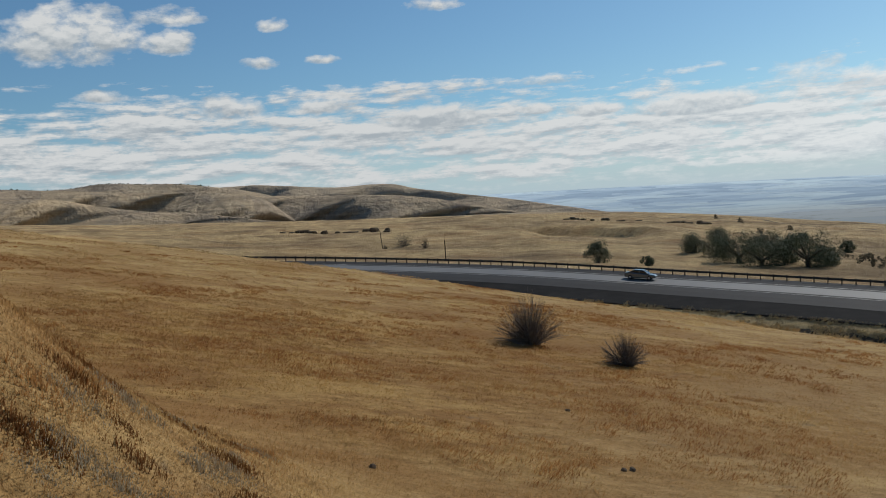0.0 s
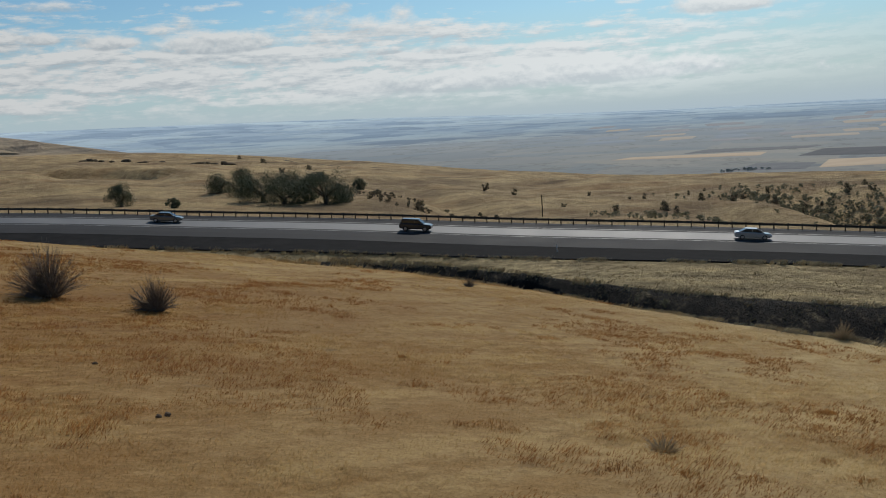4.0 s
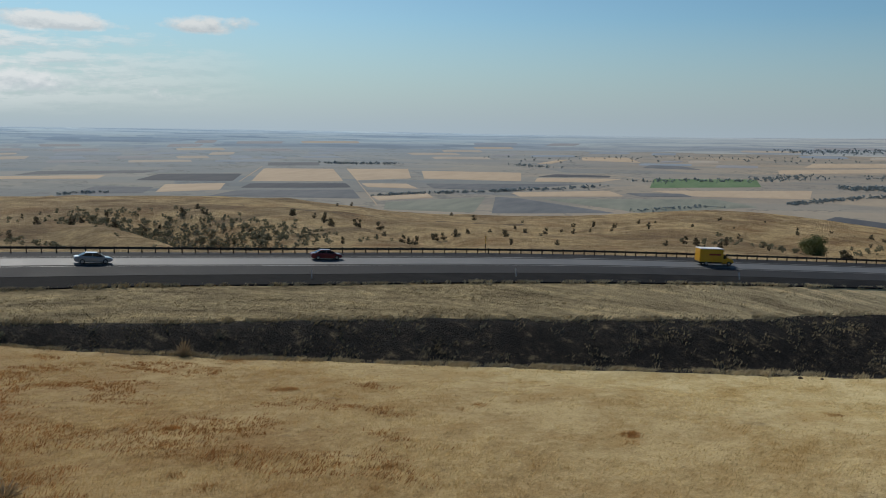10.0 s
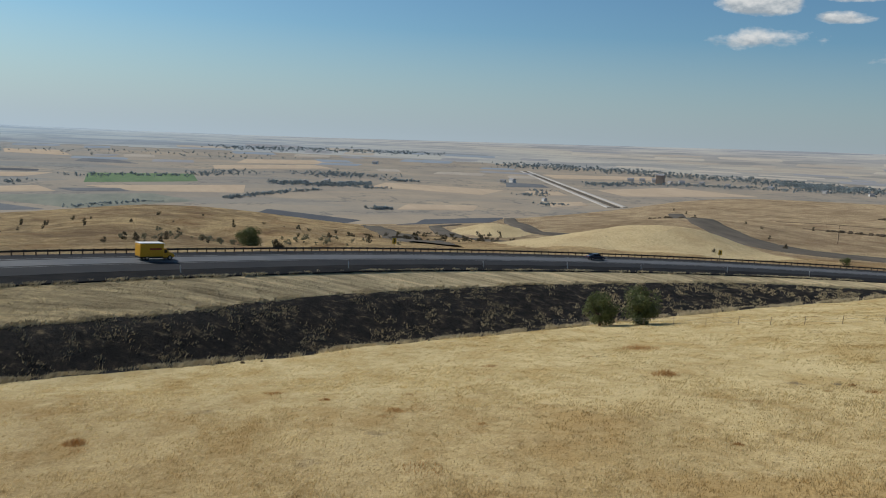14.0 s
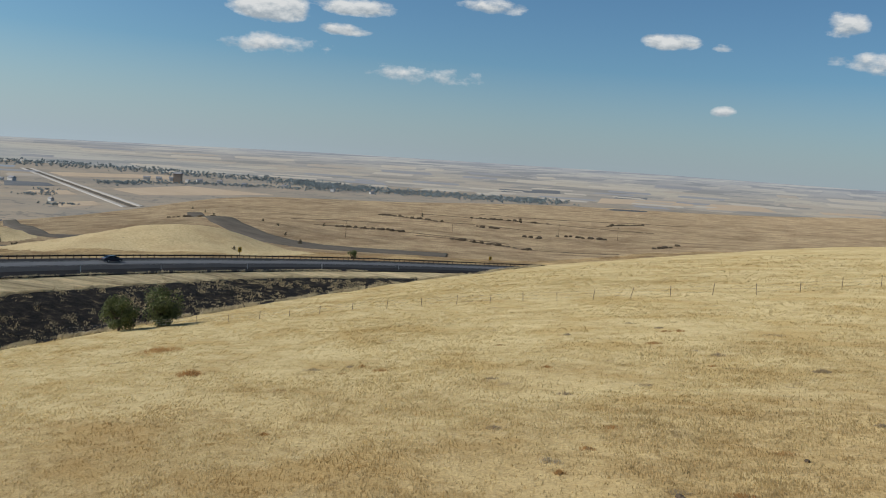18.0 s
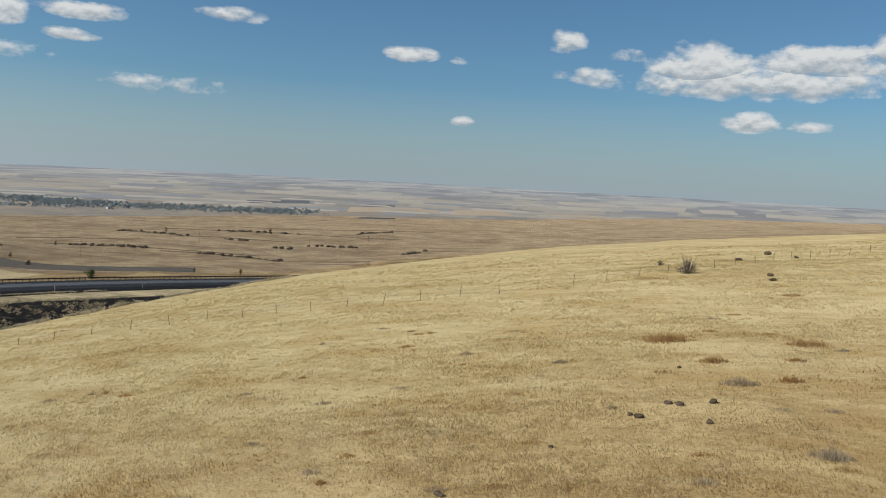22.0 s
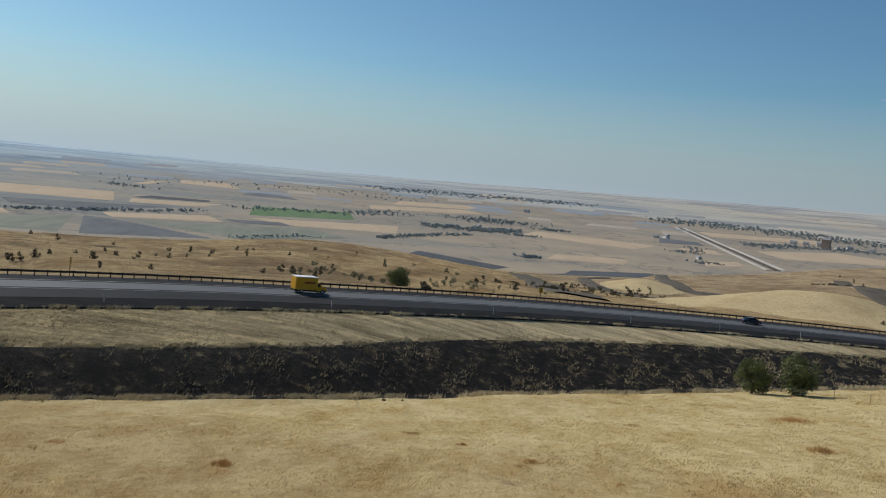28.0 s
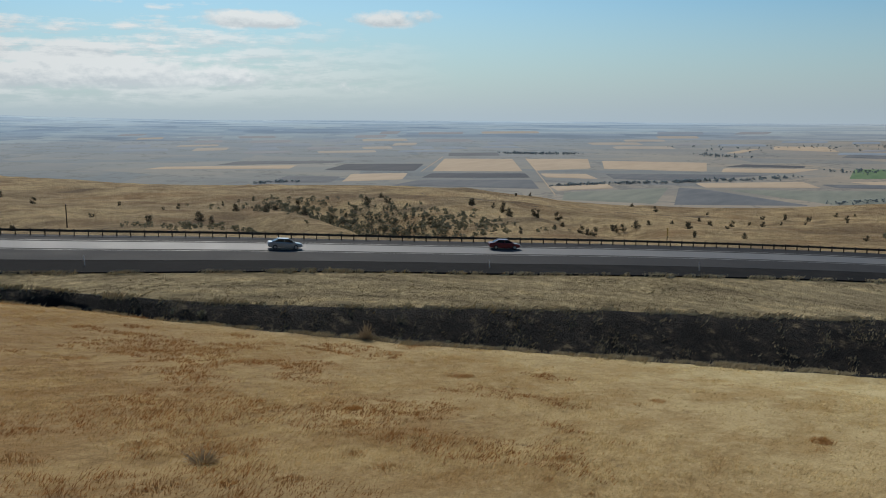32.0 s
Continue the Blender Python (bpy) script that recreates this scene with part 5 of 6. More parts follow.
for k in range(52):
    a, r = brush_rnd.uniform(-12, 128), brush_rnd.uniform(24, 74)
    w = brush_rnd.uniform(1.0, 3.4) * (0.6 + r / 80)
    low_brush(polar(a, r), "low clump of rust-brown dead brush in the grass", 700 + k, w, brush_rnd.uniform(0.14, 0.3), int(50 + 42 * w), M_BRUSH)
for k in range(40):
    a, r = brush_rnd.uniform(126, 178), brush_rnd.uniform(24, 70)
    w = brush_rnd.uniform(0.5, 1.3) * (0.6 + r / 80)
    grey = brush_rnd.random() < 0.45
    low_brush(polar(a, r), "low clump of %s dead brush in the grass" % ("grey" if grey else "rust-brown"), 800 + k, w, brush_rnd.uniform(0.15, 0.32), int(70 + 60 * w), M_GREYBRUSH if grey else M_BRUSH)
for k, (a, r, s) in enumerate(((164.78, 34.5, 0.75), (164.2, 35.0, 0.5), (167.16, 36.5, 0.8), (166.5, 36.8, 0.6), (169.05, 33.5, 0.6), (169.19, 37.0, 0.7), (159.35, 30.5, 0.4), (152.21, 26.2, 0.6),
                               (152.5, 26.0, 0.4), (166.98, 45.5, 0.5), (171.88, 91.5, 1.2), (172.06, 87.0, 1.3), (173.23, 124, 1.3), (171.6, 132, 2.2), (170.0, 121, 1.6), (11.12, 33.0, 0.6),
                               (10.6, 32.8, 0.45), (7.27, 43.0, 0.5), (-5.59, 28.5, 0.5), (93.0, 88.0, 0.9), (94.2, 88.5, 0.7))):
    rock(polar(a, r), "dark weathered basalt rock half sunk in grass", 300 + k, s * 0.5)

# ---- cars on the highway ----
M_GLASS = plain_material("car_glass", (0.015, 0.018, 0.02), 0.08, 0.6, 0, 0.05)
M_TYRE = plain_material("tyre", (0.02, 0.02, 0.02), 0.9)
M_RIM = plain_material("wheel_rim", (0.35, 0.35, 0.36), 0.35, 0.5, 0.8)
M_LAMP = plain_material("headlamp", (0.8, 0.8, 0.78), 0.15, 0.6)
M_TAIL = plain_material("tail_lamp", (0.35, 0.02, 0.02), 0.2, 0.6)


def paint(name, colour, metal=0.3):
    m = plain_material(name, colour, 0.28, 0.5, metal, 0.05)
    m.node_tree.nodes["Principled BSDF"].inputs["Coat Weight"].default_value = 0.6
    return m


def loft(sections):
    """A rounded hull through (x, low, high, half width) stations."""
    bm = bmesh.new()
    rows = []
    for x, lo, hi, w in sections:
        c = min(0.12, (hi - lo) * 0.35)
        ring = [(-w * 0.9, lo), (w * 0.9, lo), (w, lo + c), (w, hi - c * 1.2), (w * 0.9, hi), (-w * 0.9, hi), (-w, hi - c * 1.2), (-w, lo + c)]
        rows.append([bm.verts.new((x, y, z)) for y, z in ring])
    for r0, r1 in zip(rows, rows[1:]):
        for k in range(8):
            bm.faces.new((r0[k], r0[(k + 1) % 8], r1[(k + 1) % 8], r1[k]))
    bm.faces.new(rows[0][::-1])
    bm.faces.new(rows[-1])
    return bm


HULLS = {
    "sedan": ([(-2.42, 0.5, 0.84, 0.68), (-2.3, 0.32, 1.0, 0.83), (-1.5, 0.24, 1.05, 0.9), (0, 0.22, 1.0, 0.91), (1.2, 0.24, 0.94, 0.9), (2.1, 0.3, 0.82, 0.84), (2.4, 0.42, 0.68, 0.66)],
              [(-1.85, 0.98, 1.04, 0.68), (-1.0, 0.98, 1.42, 0.62), (0.1, 0.95, 1.46, 0.62), (0.55, 0.93, 1.40, 0.63), (1.4, 0.88, 0.95, 0.72)], (-1.05, 0.5, 1.47, 0.6), 0.33, (-1.45, 1.45)),
    "suv": ([(-2.4, 0.55, 1.0, 0.8), (-2.3, 0.4, 1.16, 0.92), (-1.2, 0.34, 1.18, 0.96), (0.2, 0.34, 1.15, 0.96), (1.2, 0.36, 1.12, 0.95), (2.2, 0.42, 1.02, 0.9), (2.42, 0.5, 0.9, 0.78)],
            [(-2.25, 1.1, 1.2, 0.8), (-2.0, 1.1, 1.72, 0.7), (-0.3, 1.1, 1.78, 0.72), (0.5, 1.1, 1.72, 0.72), (1.25, 1.08, 1.14, 0.8)], (-2.02, 0.45, 1.79, 0.7), 0.39, (-1.4, 1.5)),
}


def wheel_meshes(radius):
    bm = bmesh.new()
    bmesh.ops.create_cone(bm, cap_ends=True, segments=20, radius1=radius, radius2=radius, depth=0.24, matrix=pose(0, 0, 0, 90, 0, 0))
    bmesh.ops.bevel(bm, geom=list(bm.edges), offset=0.02, segments=1, affect="EDGES")
    t = bpy.data.meshes.new("tyre")
    bm.to_mesh(t)
    bm.free()
    t.materials.append(M_TYRE)
    bm = bmesh.new()
    bmesh.ops.create_cone(bm, cap_ends=True, segments=16, radius1=radius * 0.62, radius2=radius * 0.55, depth=0.03, matrix=pose(0, 0, 0, 90, 0, 0))
    r = bpy.data.meshes.new("rim")
    bm.to_mesh(r)
    bm.free()
    r.materials.append(M_RIM)
    return t, r


def on_road(a, n):
    k = seen_at(a, n)
    d = LINE[k][2]
    return Matrix.Translation(offset(k, n, 0.02)) @ pose(0, 0, 0, 0, 0, math.degrees(math.atan2(d.y, d.x))) @ pose(0, 0, 0, 0, -math.degrees(math.asin(d.z)), 0)


def wheels(root, radius, axles, track):
    t, r = wheel_meshes(radius)
    for x in axles:
        for side in (-1, 1):
            w = child("wheel", t, root, m=pose(x, side * track, radius))
            child("rim", r, w, "pale alloy rim", m=pose(0, side * 0.125, 0))


def car(kind, a, n, mat, label):
    body, cabin, (rx0, rx1, rz, rw), radius, axles = HULLS[kind]
    root = thing("car", Vector(), label, "car", "cars on the highway")
    root.matrix_basis = on_road(a, n)
    part("body", loft(body), mat, root)
    part("windows", loft(cabin), M_GLASS, root, "dark tinted glass")
    bm = bmesh.new()
    box(bm, (rx0, -rw, rz - 0.06), (rx1, rw, rz + 0.02), 0.03)
    part("roof", bm, mat, root)
    zb = cabin[0][1]
    for side in (-1, 1):
        for x0, x1 in ((cabin[0][0] + 0.1, rx0 + 0.1), (-0.15, -0.12), (cabin[-1][0] - 0.1, rx1 - 0.05)):
            V, F = [], []
            limb(V, F, (x0, side * (rw + 0.08), zb), (x1, side * (rw + 0.01), rz - 0.02), 0.045, 0.04, 4)
            child("pillar", mesh_of("pillar", V, F, mat), root)
        bm = bmesh.new()
        box(bm, (cabin[-1][0] - 0.35, side * 0.93 - 0.09, zb), (cabin[-1][0] - 0.2, side * 0.93 + 0.09, zb + 0.14), 0.02)
        part("mirror", bm, mat, root)
        bm = bmesh.new()
        x, lo, hi, w = body[-1]
        box(bm, (x - 0.22, side * w * 0.78 - 0.16, hi - 0.14), (x - 0.02, side * w * 0.78 + 0.16, hi + 0.02), 0.02)
        part("headlight", bm, M_LAMP, root, "clear headlight")
        bm = bmesh.new()
        x, lo, hi, w = body[0]
        box(bm, (x - 0.01, side * w * 0.8 - 0.14, hi - 0.16), (x + 0.16, side * w * 0.8 + 0.14, hi), 0.02)
        part("tail_light", bm, M_TAIL, root, "red tail light")
    wheels(root, radius, axles, body[3][3] - 0.11)
    return root


car("suv", 27.6, 8.6, paint("black_paint", (0.012, 0.014, 0.02)), "black sport utility car driving on the highway")
car("sedan", 12.65, 6.0, paint("grey_paint", (0.10, 0.12, 0.125), 0.5), "grey sedan driving on the highway")
car("sedan", 49.0, 8.2, paint("silver_paint", (0.36, 0.38, 0.39), 0.5), "silver sedan driving on the highway")
car("sedan", 63.0, 5.2, paint("red_paint", (0.16, 0.015, 0.018)), "dark red sedan driving on the highway")
car("sedan", 115.2, 6.0, paint("blue_paint", (0.015, 0.02, 0.04)), "dark blue sedan driving on the highway")


def delivery_van(a, n):
    yellow = paint("van_yellow", (0.72, 0.36, 0.015), 0.0)
    root = thing("delivery_van", Vector(), "yellow box delivery van with a white roof on the highway", "van")
    root.matrix_basis = on_road(a, n)
    bm = bmesh.new()
    box(bm, (-3.1, -1.05, 0.62), (1.05, 1.05, 2.85), 0.06)
    part("cargo_box", bm, yellow, root)
    bm = bmesh.new()
    box(bm, (-3.13, -1.08, 2.78), (1.08, 1.08, 2.92), 0.04)
    part("roof", bm, M_WHITE, root, "white roof panel")
    part("cab", loft([(1.0, 0.45, 2.05, 0.98), (1.5, 0.42, 2.0, 0.98), (2.25, 0.42, 1.3, 0.96), (3.0, 0.45, 1.05, 0.9), (3.15, 0.5, 0.9, 0.8)]), yellow, root)
    bm = loft([(1.55, 1.28, 1.9, 0.86), (2.2, 1.2, 1.32, 0.84), (2.26, 1.1, 1.2, 0.8)])
    part("windscreen", bm, M_GLASS, root, "dark windscreen", m=pose(0.05, 0, 0.05))
    for side in (-1, 1):
        bm = bmesh.new()
        box(bm, (1.12, side * 0.985 - 0.01, 1.25), (1.7, side * 0.985 + 0.01, 1.85), 0.004)
        part("side_window", bm, M_GLASS, root, "dark side window")
        bm = bmesh.new()
        box(bm, (-1.5, side * 1.06 - 0.006, 1.75), (0.6, side * 1.06 + 0.006, 2.05), 0.003)
        part("stripe", bm, plain_material("van_red", (0.3, 0.03, 0.02), 0.4), root, "dull red bar on the side")
        bm = bmesh.new()
        box(bm, (3.0, side * 0.7 - 0.14, 0.75), (3.16, side * 0.7 + 0.14, 0.95), 0.02)
        part("headlight", bm, M_LAMP, root, "clear headlight")
    bm = bmesh.new()
    box(bm, (-3.15, -0.9, 0.35), (2.9, 0.9, 0.64), 0.03)
    part("chassis", bm, M_TYRE, root, "dark underframe")
    bm = bmesh.new()
    box(bm, (-3.125, -0.9, 0.75), (-3.1, 0.9, 2.6), 0.006)
    part("rear_door", bm, yellow, root)
    wheels(root, 0.4, (-1.9, 2.2), 0.92)


delivery_van(87.3, 6.6)

# ---- the valley: fields, roads, woods, buildings ----


def field_material(name, lo, hi, scale=0.02, turn=-28):
    m, t, b = material(name, 0.9, 0.05)
    n = spot(t, scale, 5, 0.6, (1, 3.5, 1), turn)
    t.links.new(ramp(t, n, [(0.3, lo), (0.7, hi)]), b.inputs["Base Color"])
    return m


M_STUBBLE = field_material("wheat_stubble", (0.40, 0.315, 0.225), (0.47, 0.37, 0.265))
M_FALLOW = field_material("grey_fallow", (0.115, 0.125, 0.135), (0.165, 0.17, 0.175))
M_PLOUGH = field_material("dark_plough", (0.075, 0.082, 0.095), (0.105, 0.108, 0.115))
M_GREEN = field_material("green_crop", (0.10, 0.165, 0.085), (0.15, 0.21, 0.115))
M_GREYGREEN = field_material("grey_green_crop", (0.17, 0.185, 0.155), (0.24, 0.245, 0.20))
M_PALE = field_material("pale_road", (0.36, 0.34, 0.31), (0.46, 0.43, 0.39))
M_LEDGE = field_material("ledge_rock", (0.09, 0.07, 0.052), (0.24, 0.175, 0.11), 0.12)
M_CINDER = field_material("dark_cinder", (0.08, 0.072, 0.06), (0.135, 0.116, 0.094), 0.05)


def plot(name, corners, mat, label, category="field", lift=0.45, n=10):
    """A patch laid on the land between four (degrees, metres) corners, with a turned-down rim."""
    P = [Vector((r * math.sin(radians(a)), r * math.cos(radians(a)), 0)) for a, r in corners]
    V, F = [], []
    for i in range(n + 1):
        for j in range(n + 1):
            u, v = i / n, j / n
            p = (P[0] * (1 - u) + P[3] * u) * (1 - v) + (P[1] * (1 - u) + P[2] * u) * v
            V.append((p.x, p.y, -1.0 if i in (0, n) or j in (0, n) else lift))
    V = np.array(V)
    V[:, 2] += heights(V[:, 0], V[:, 1])
    for i in range(n):
        for j in range(n):
            k = i * (n + 1) + j
            F.append((k, k + 1, k + n + 2, k + n + 1))
    me = mesh_of(name, V, F, mat, True)
    if me.polygons[len(F) // 2].normal.z < 0:
        me.flip_normals()
    return tagged(new(name, me), label, category, kind="structure")


def stubble(*c):
    plot("stubble_field", c, M_STUBBLE, "pale harvested wheat field in the valley")


def fallow(*c):
    plot("fallow_field", c, M_FALLOW, "blue-grey fallow field in the valley")


def plough(*c):
    plot("ploughed_field", c, M_PLOUGH, "dark ploughed field in the valley")


plough((50.83, 1017), (52.56, 1133), (58.21, 1126), (57.59, 988))
stubble((57.77, 979), (58.82, 1241), (63.72, 1233), (64.62, 975))
plough((57.05, 906), (57.80, 968), (64.69, 968), (65.17, 905))
fallow((54.80, 824), (56.76, 880), (65.20, 893), (66.04, 780))
stubble((52.18, 861), (52.89, 969), (57.05, 975), (56.65, 884))
fallow((47.25, 862), (48.94, 954), (52.80, 932), (52.10, 855))
stubble((64.72, 985), (63.90, 1233), (68.48, 1234), (68.67, 1032))
stubble((68.75, 1032), (68.55, 1197), (75.92, 1178), (75.94, 1005))
stubble((75.98, 1010), (75.97, 1074), (82.35, 1091), (80.38, 1015))
stubble((65.40, 912), (64.95, 965), (68.31, 965), (69.21, 893))
fallow((69.57, 900), (68.41, 968), (80.38, 1000), (73.85, 878))
stubble((66.10, 769), (65.50, 812), (69.76, 849), (70.12, 803))
plot("crop_field", ((66.18, 700), (66.20, 760), (73.70, 832), (72.82, 671)), M_GREYGREEN, "grey-green crop field in the valley")
fallow((72.85, 667), (73.75, 835), (75.09, 812), (82.78, 696))
plot("crop_field", ((82.85, 698), (75.20, 812), (88.10, 858), (90.75, 790)), M_GREYGREEN, "grey-green crop field in the valley")
stubble((74.92, 820), (74.21, 865), (81.39, 918), (82.60, 848))
stubble((86.25, 866), (82.38, 922), (93.63, 1000), (93.29, 880))
fallow((82.73, 850), (81.60, 885), (85.82, 902), (86.40, 864))
plot("green_field", ((82.90, 945), (83.20, 1110), (90.20, 1150), (90.60, 1010)), M_GREEN, "irrigated green crop field in the valley")
plough((75.93, 1090), (77.30, 1150), (81.35, 1136), (81.36, 1106))
fallow((82.64, 1323), (83.28, 1417), (85.51, 1386), (87.08, 1301))
stubble((78.98, 1510), (78.97, 1629), (82.29, 1650), (83.28, 1449))
fallow((44.05, 1128), (45.67, 1203), (53.44, 1185), (52.39, 1140))
stubble((39.71, 1085), (40.93, 1120), (50.40, 1110), (49.98, 1047))
stubble((76.25, 1379), (77.62, 1503), (78.63, 1546), (77.28, 1383))
fallow((59.11, 1280), (59.11, 1367), (62.71, 1376), (62.89, 1287))
plough((91.5, 640), (94.05, 753), (100.99, 680), (97.6, 610))
stubble((100.14, 1037), (101.21, 1132), (109.96, 1093), (108.41, 988))
plough((101.73, 590), (103.88, 711), (109.8, 768), (108.9, 640))
stubble((102.04, 772), (102.74, 832), (108.10, 863), (107.78, 801))
stubble((90.38, 1246), (90.38, 1343), (97.54, 1482), (99.00, 1395))
stubble((91.79, 1419), (92.50, 1565), (97.53, 1645), (98.99, 1520))
stubble((112.01, 1418), (110.94, 1534), (119.50, 1700), (119.85, 1577))
stubble((116.28, 1090), (114.66, 1192), (119.53, 1389), (126.0, 1290))
fallow((109.20, 1144), (109.19, 1264), (111.9, 1251), (112.4, 1189))
stubble((110.98, 1027), (110.38, 1096), (112.9, 1127), (113.6, 1062))
stubble((112.21, 880), (111.90, 941), (114.39, 985), (115.0, 935))
plough((145.50, 1485), (146.19, 1597), (148.63, 1640), (148.65, 1540))
stubble((144.75, 1790), (145.07, 2151), (151.60, 2431), (151.57, 2132))
fallow((146.12, 2187), (146.45, 2418), (148.53, 2463), (148.54, 2312))
stubble((151.65, 1938), (151.60, 2380), (155.22, 2545), (156.54, 2167))
stubble((158.41, 2290), (158.08, 2450), (161.93, 2626), (161.95, 2428))
fallow((138.98, 2023), (138.60, 2297), (143.25, 2474), (143.28, 2215))


# the wide farmed country towards the skyline: strips of stubble, fallow and grass, haze painted into their colours
M_FARSTRAW = field_material("hazy_stubble", (0.40, 0.365, 0.305), (0.46, 0.41, 0.34), 0.01)
M_FARTAN = field_material("hazy_grass", (0.34, 0.30, 0.25), (0.39, 0.345, 0.285), 0.01)
M_FARGREY = field_material("hazy_fallow", (0.23, 0.235, 0.245), (0.29, 0.29, 0.295), 0.01)
M_FARBLUE = field_material("hazy_plough", (0.21, 0.245, 0.28), (0.26, 0.295, 0.33), 0.01)
far_rnd = random.Random(1234)


def far_fields(a0, a1, rows, choices, chance):
    for r0, r1 in zip(rows, rows[1:]):
        a = a0 + far_rnd.uniform(0, 2)
        while a < a1:
            w = far_rnd.uniform(1.4, 4.6)
            mat, label = choices[far_rnd.randrange(len(choices))]
            lo, hi = r0 + far_rnd.uniform(0, 0.3) * (r1 - r0), r1 - far_rnd.uniform(0, 0.35) * (r1 - r0)
            if far_rnd.random() < chance and lo > float(foot_r(a)) + 60 and lo > float(foot_r(a + w)) + 60:
                skew = far_rnd.uniform(-0.5, 0.5)
                plot("far_field", ((a, lo), (a + skew, hi), (a + w + skew, hi * 1.01), (a + w, lo * 1.01)), mat, label, "field", 0.8, 6)
            a += w + far_rnd.uniform(0.1, 1.6)


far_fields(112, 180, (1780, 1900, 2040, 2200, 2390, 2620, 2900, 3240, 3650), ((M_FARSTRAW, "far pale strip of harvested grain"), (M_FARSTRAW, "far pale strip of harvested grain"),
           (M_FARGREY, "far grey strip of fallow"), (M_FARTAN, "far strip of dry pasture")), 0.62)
far_fields(38, 110, (1360, 1460, 1580, 1730, 1910, 2140, 2430), ((M_FARBLUE, "far strip of ploughland, blue-grey with painted haze"), (M_FARTAN, "far strip of dry pasture"), (M_FARGREY, "far grey strip of fallow"),
           (M_FARBLUE, "far strip of ploughland, blue-grey with painted haze")), 0.5)


def track(pts, width, mat, name, label, lift=0.6, end_width=None):
    """A ribbon over the land through (degrees, metres) points, as wide at its end as end_width says."""
    P = [Vector((r * math.sin(radians(a)), r * math.cos(radians(a)), 0)) for a, r in pts]
    line = []
    for p, q in zip(P, P[1:]):
        steps = max(2, int((q - p).length / 7))
        line += [p.lerp(q, k / steps) for k in range(steps)]
    line.append(P[-1])
    cols = 2 if max(width, end_width or 0) < 6 else 6
    V, F = [], []
    for i, p in enumerate(line):
        d = (line[min(i + 1, len(line) - 1)] - line[max(i - 1, 0)]).normalized()
        u = i / (len(line) - 1)
        half = 0.5 * (width + ((end_width or width) - width) * u) * (1 + 0.12 * float(lumps(np.array(i * 0.4), np.array(0.0), 1.0, 91, 2)))
        side_ = Vector((d.y, -d.x, 0)) * half
        for c in range(cols + 1):
            q = p + side_ * (2 * c / cols - 1)
            V.append((q.x, q.y, -0.6 if c in (0, cols) else lift))
        if i:
            k = (cols + 1) * i
            F += [(k - cols - 1 + c, k - cols + c, k + c + 1, k + c) for c in range(cols)]
    V = np.array(V)
    V[:, 2] += heights(V[:, 0], V[:, 1])
    me = mesh_of(name, V, F, mat, True)
    if me.polygons[len(F) // 2].normal.z < 0:
        me.flip_normals()
    return tagged(new(name, me), label, "road", kind="structure")


OLD = "dark cinder bed of an old road"
track([(120.1, 800), (120.7, 640), (122.0, 537), (123.78, 497), (125.55, 475), (127.7, 458), (129.86, 450), (132.77, 444), (136.05, 442)], 16, M_CINDER, "old_road", OLD, end_width=25)
track([(109.75, 745), (109.94, 629), (111.36, 505), (114.43, 495)], 12, M_CINDER, "old_road", OLD, end_width=16)
track([(106.42, 591), (104.99, 552), (105.56, 482), (106.83, 439), (109.69, 432)], 9, M_CINDER, "old_road", OLD, end_width=14)
track([(101.01, 489), (102.86, 385), (105.07, 290)], 16, M_CINDER, "old_road", "grey cinder bed of an old road in the ravine", end_width=24)
track([(110.30, 1614), (116.0, 923)], 7, M_PALE, "valley_highway", "pale straight highway crossing the valley floor")
track([(110.80, 1614), (117.0, 940)], 7, M_PALE, "valley_highway", "pale straight highway crossing the valley floor")
track([(110.55, 1614), (116.5, 930)], 8, M_CINDER, "highway_median", "dark strip between the valley carriageways")
track([(64.3, 1235), (66.2, 735)], 1.4, M_STUBBLE, "farm_road", "pale dirt farm road between fields")
track([(57.6, 990), (59.0, 1260)], 1.4, M_STUBBLE, "farm_road", "pale dirt farm road between fields")
track([(57.64, 329), (61.24, 266), (64.88, 264), (70.68, 312), (75.67, 320)], 2.4, M_CINDER, "slope_track", "thin dark track along the dry slope", 0.12)
track([(12, 640), (20, 560), (26, 480)], 4.0, M_CINDER, "slope_track", "thin dark track along the dry slope", 0.12)


for pts in ([(131.5, 829), (133.5, 790), (135.9, 755), (142.0, 700)], [(127.5, 668), (129.1, 649), (133.5, 605), (140.0, 560)], [(134.0, 585), (136.4, 574), (141.4, 522), (147.0, 500)],
            [(134.0, 870), (137.4, 843), (142.6, 803), (149.0, 760)], [(138.0, 960), (144.0, 930), (151.0, 930)], [(126.0, 740), (129.0, 735), (132.0, 700)]):
    track(pts, 1.5, M_LEDGE, "ledge_line", "thin dark line of broken rock along the dry slope", 0.5)


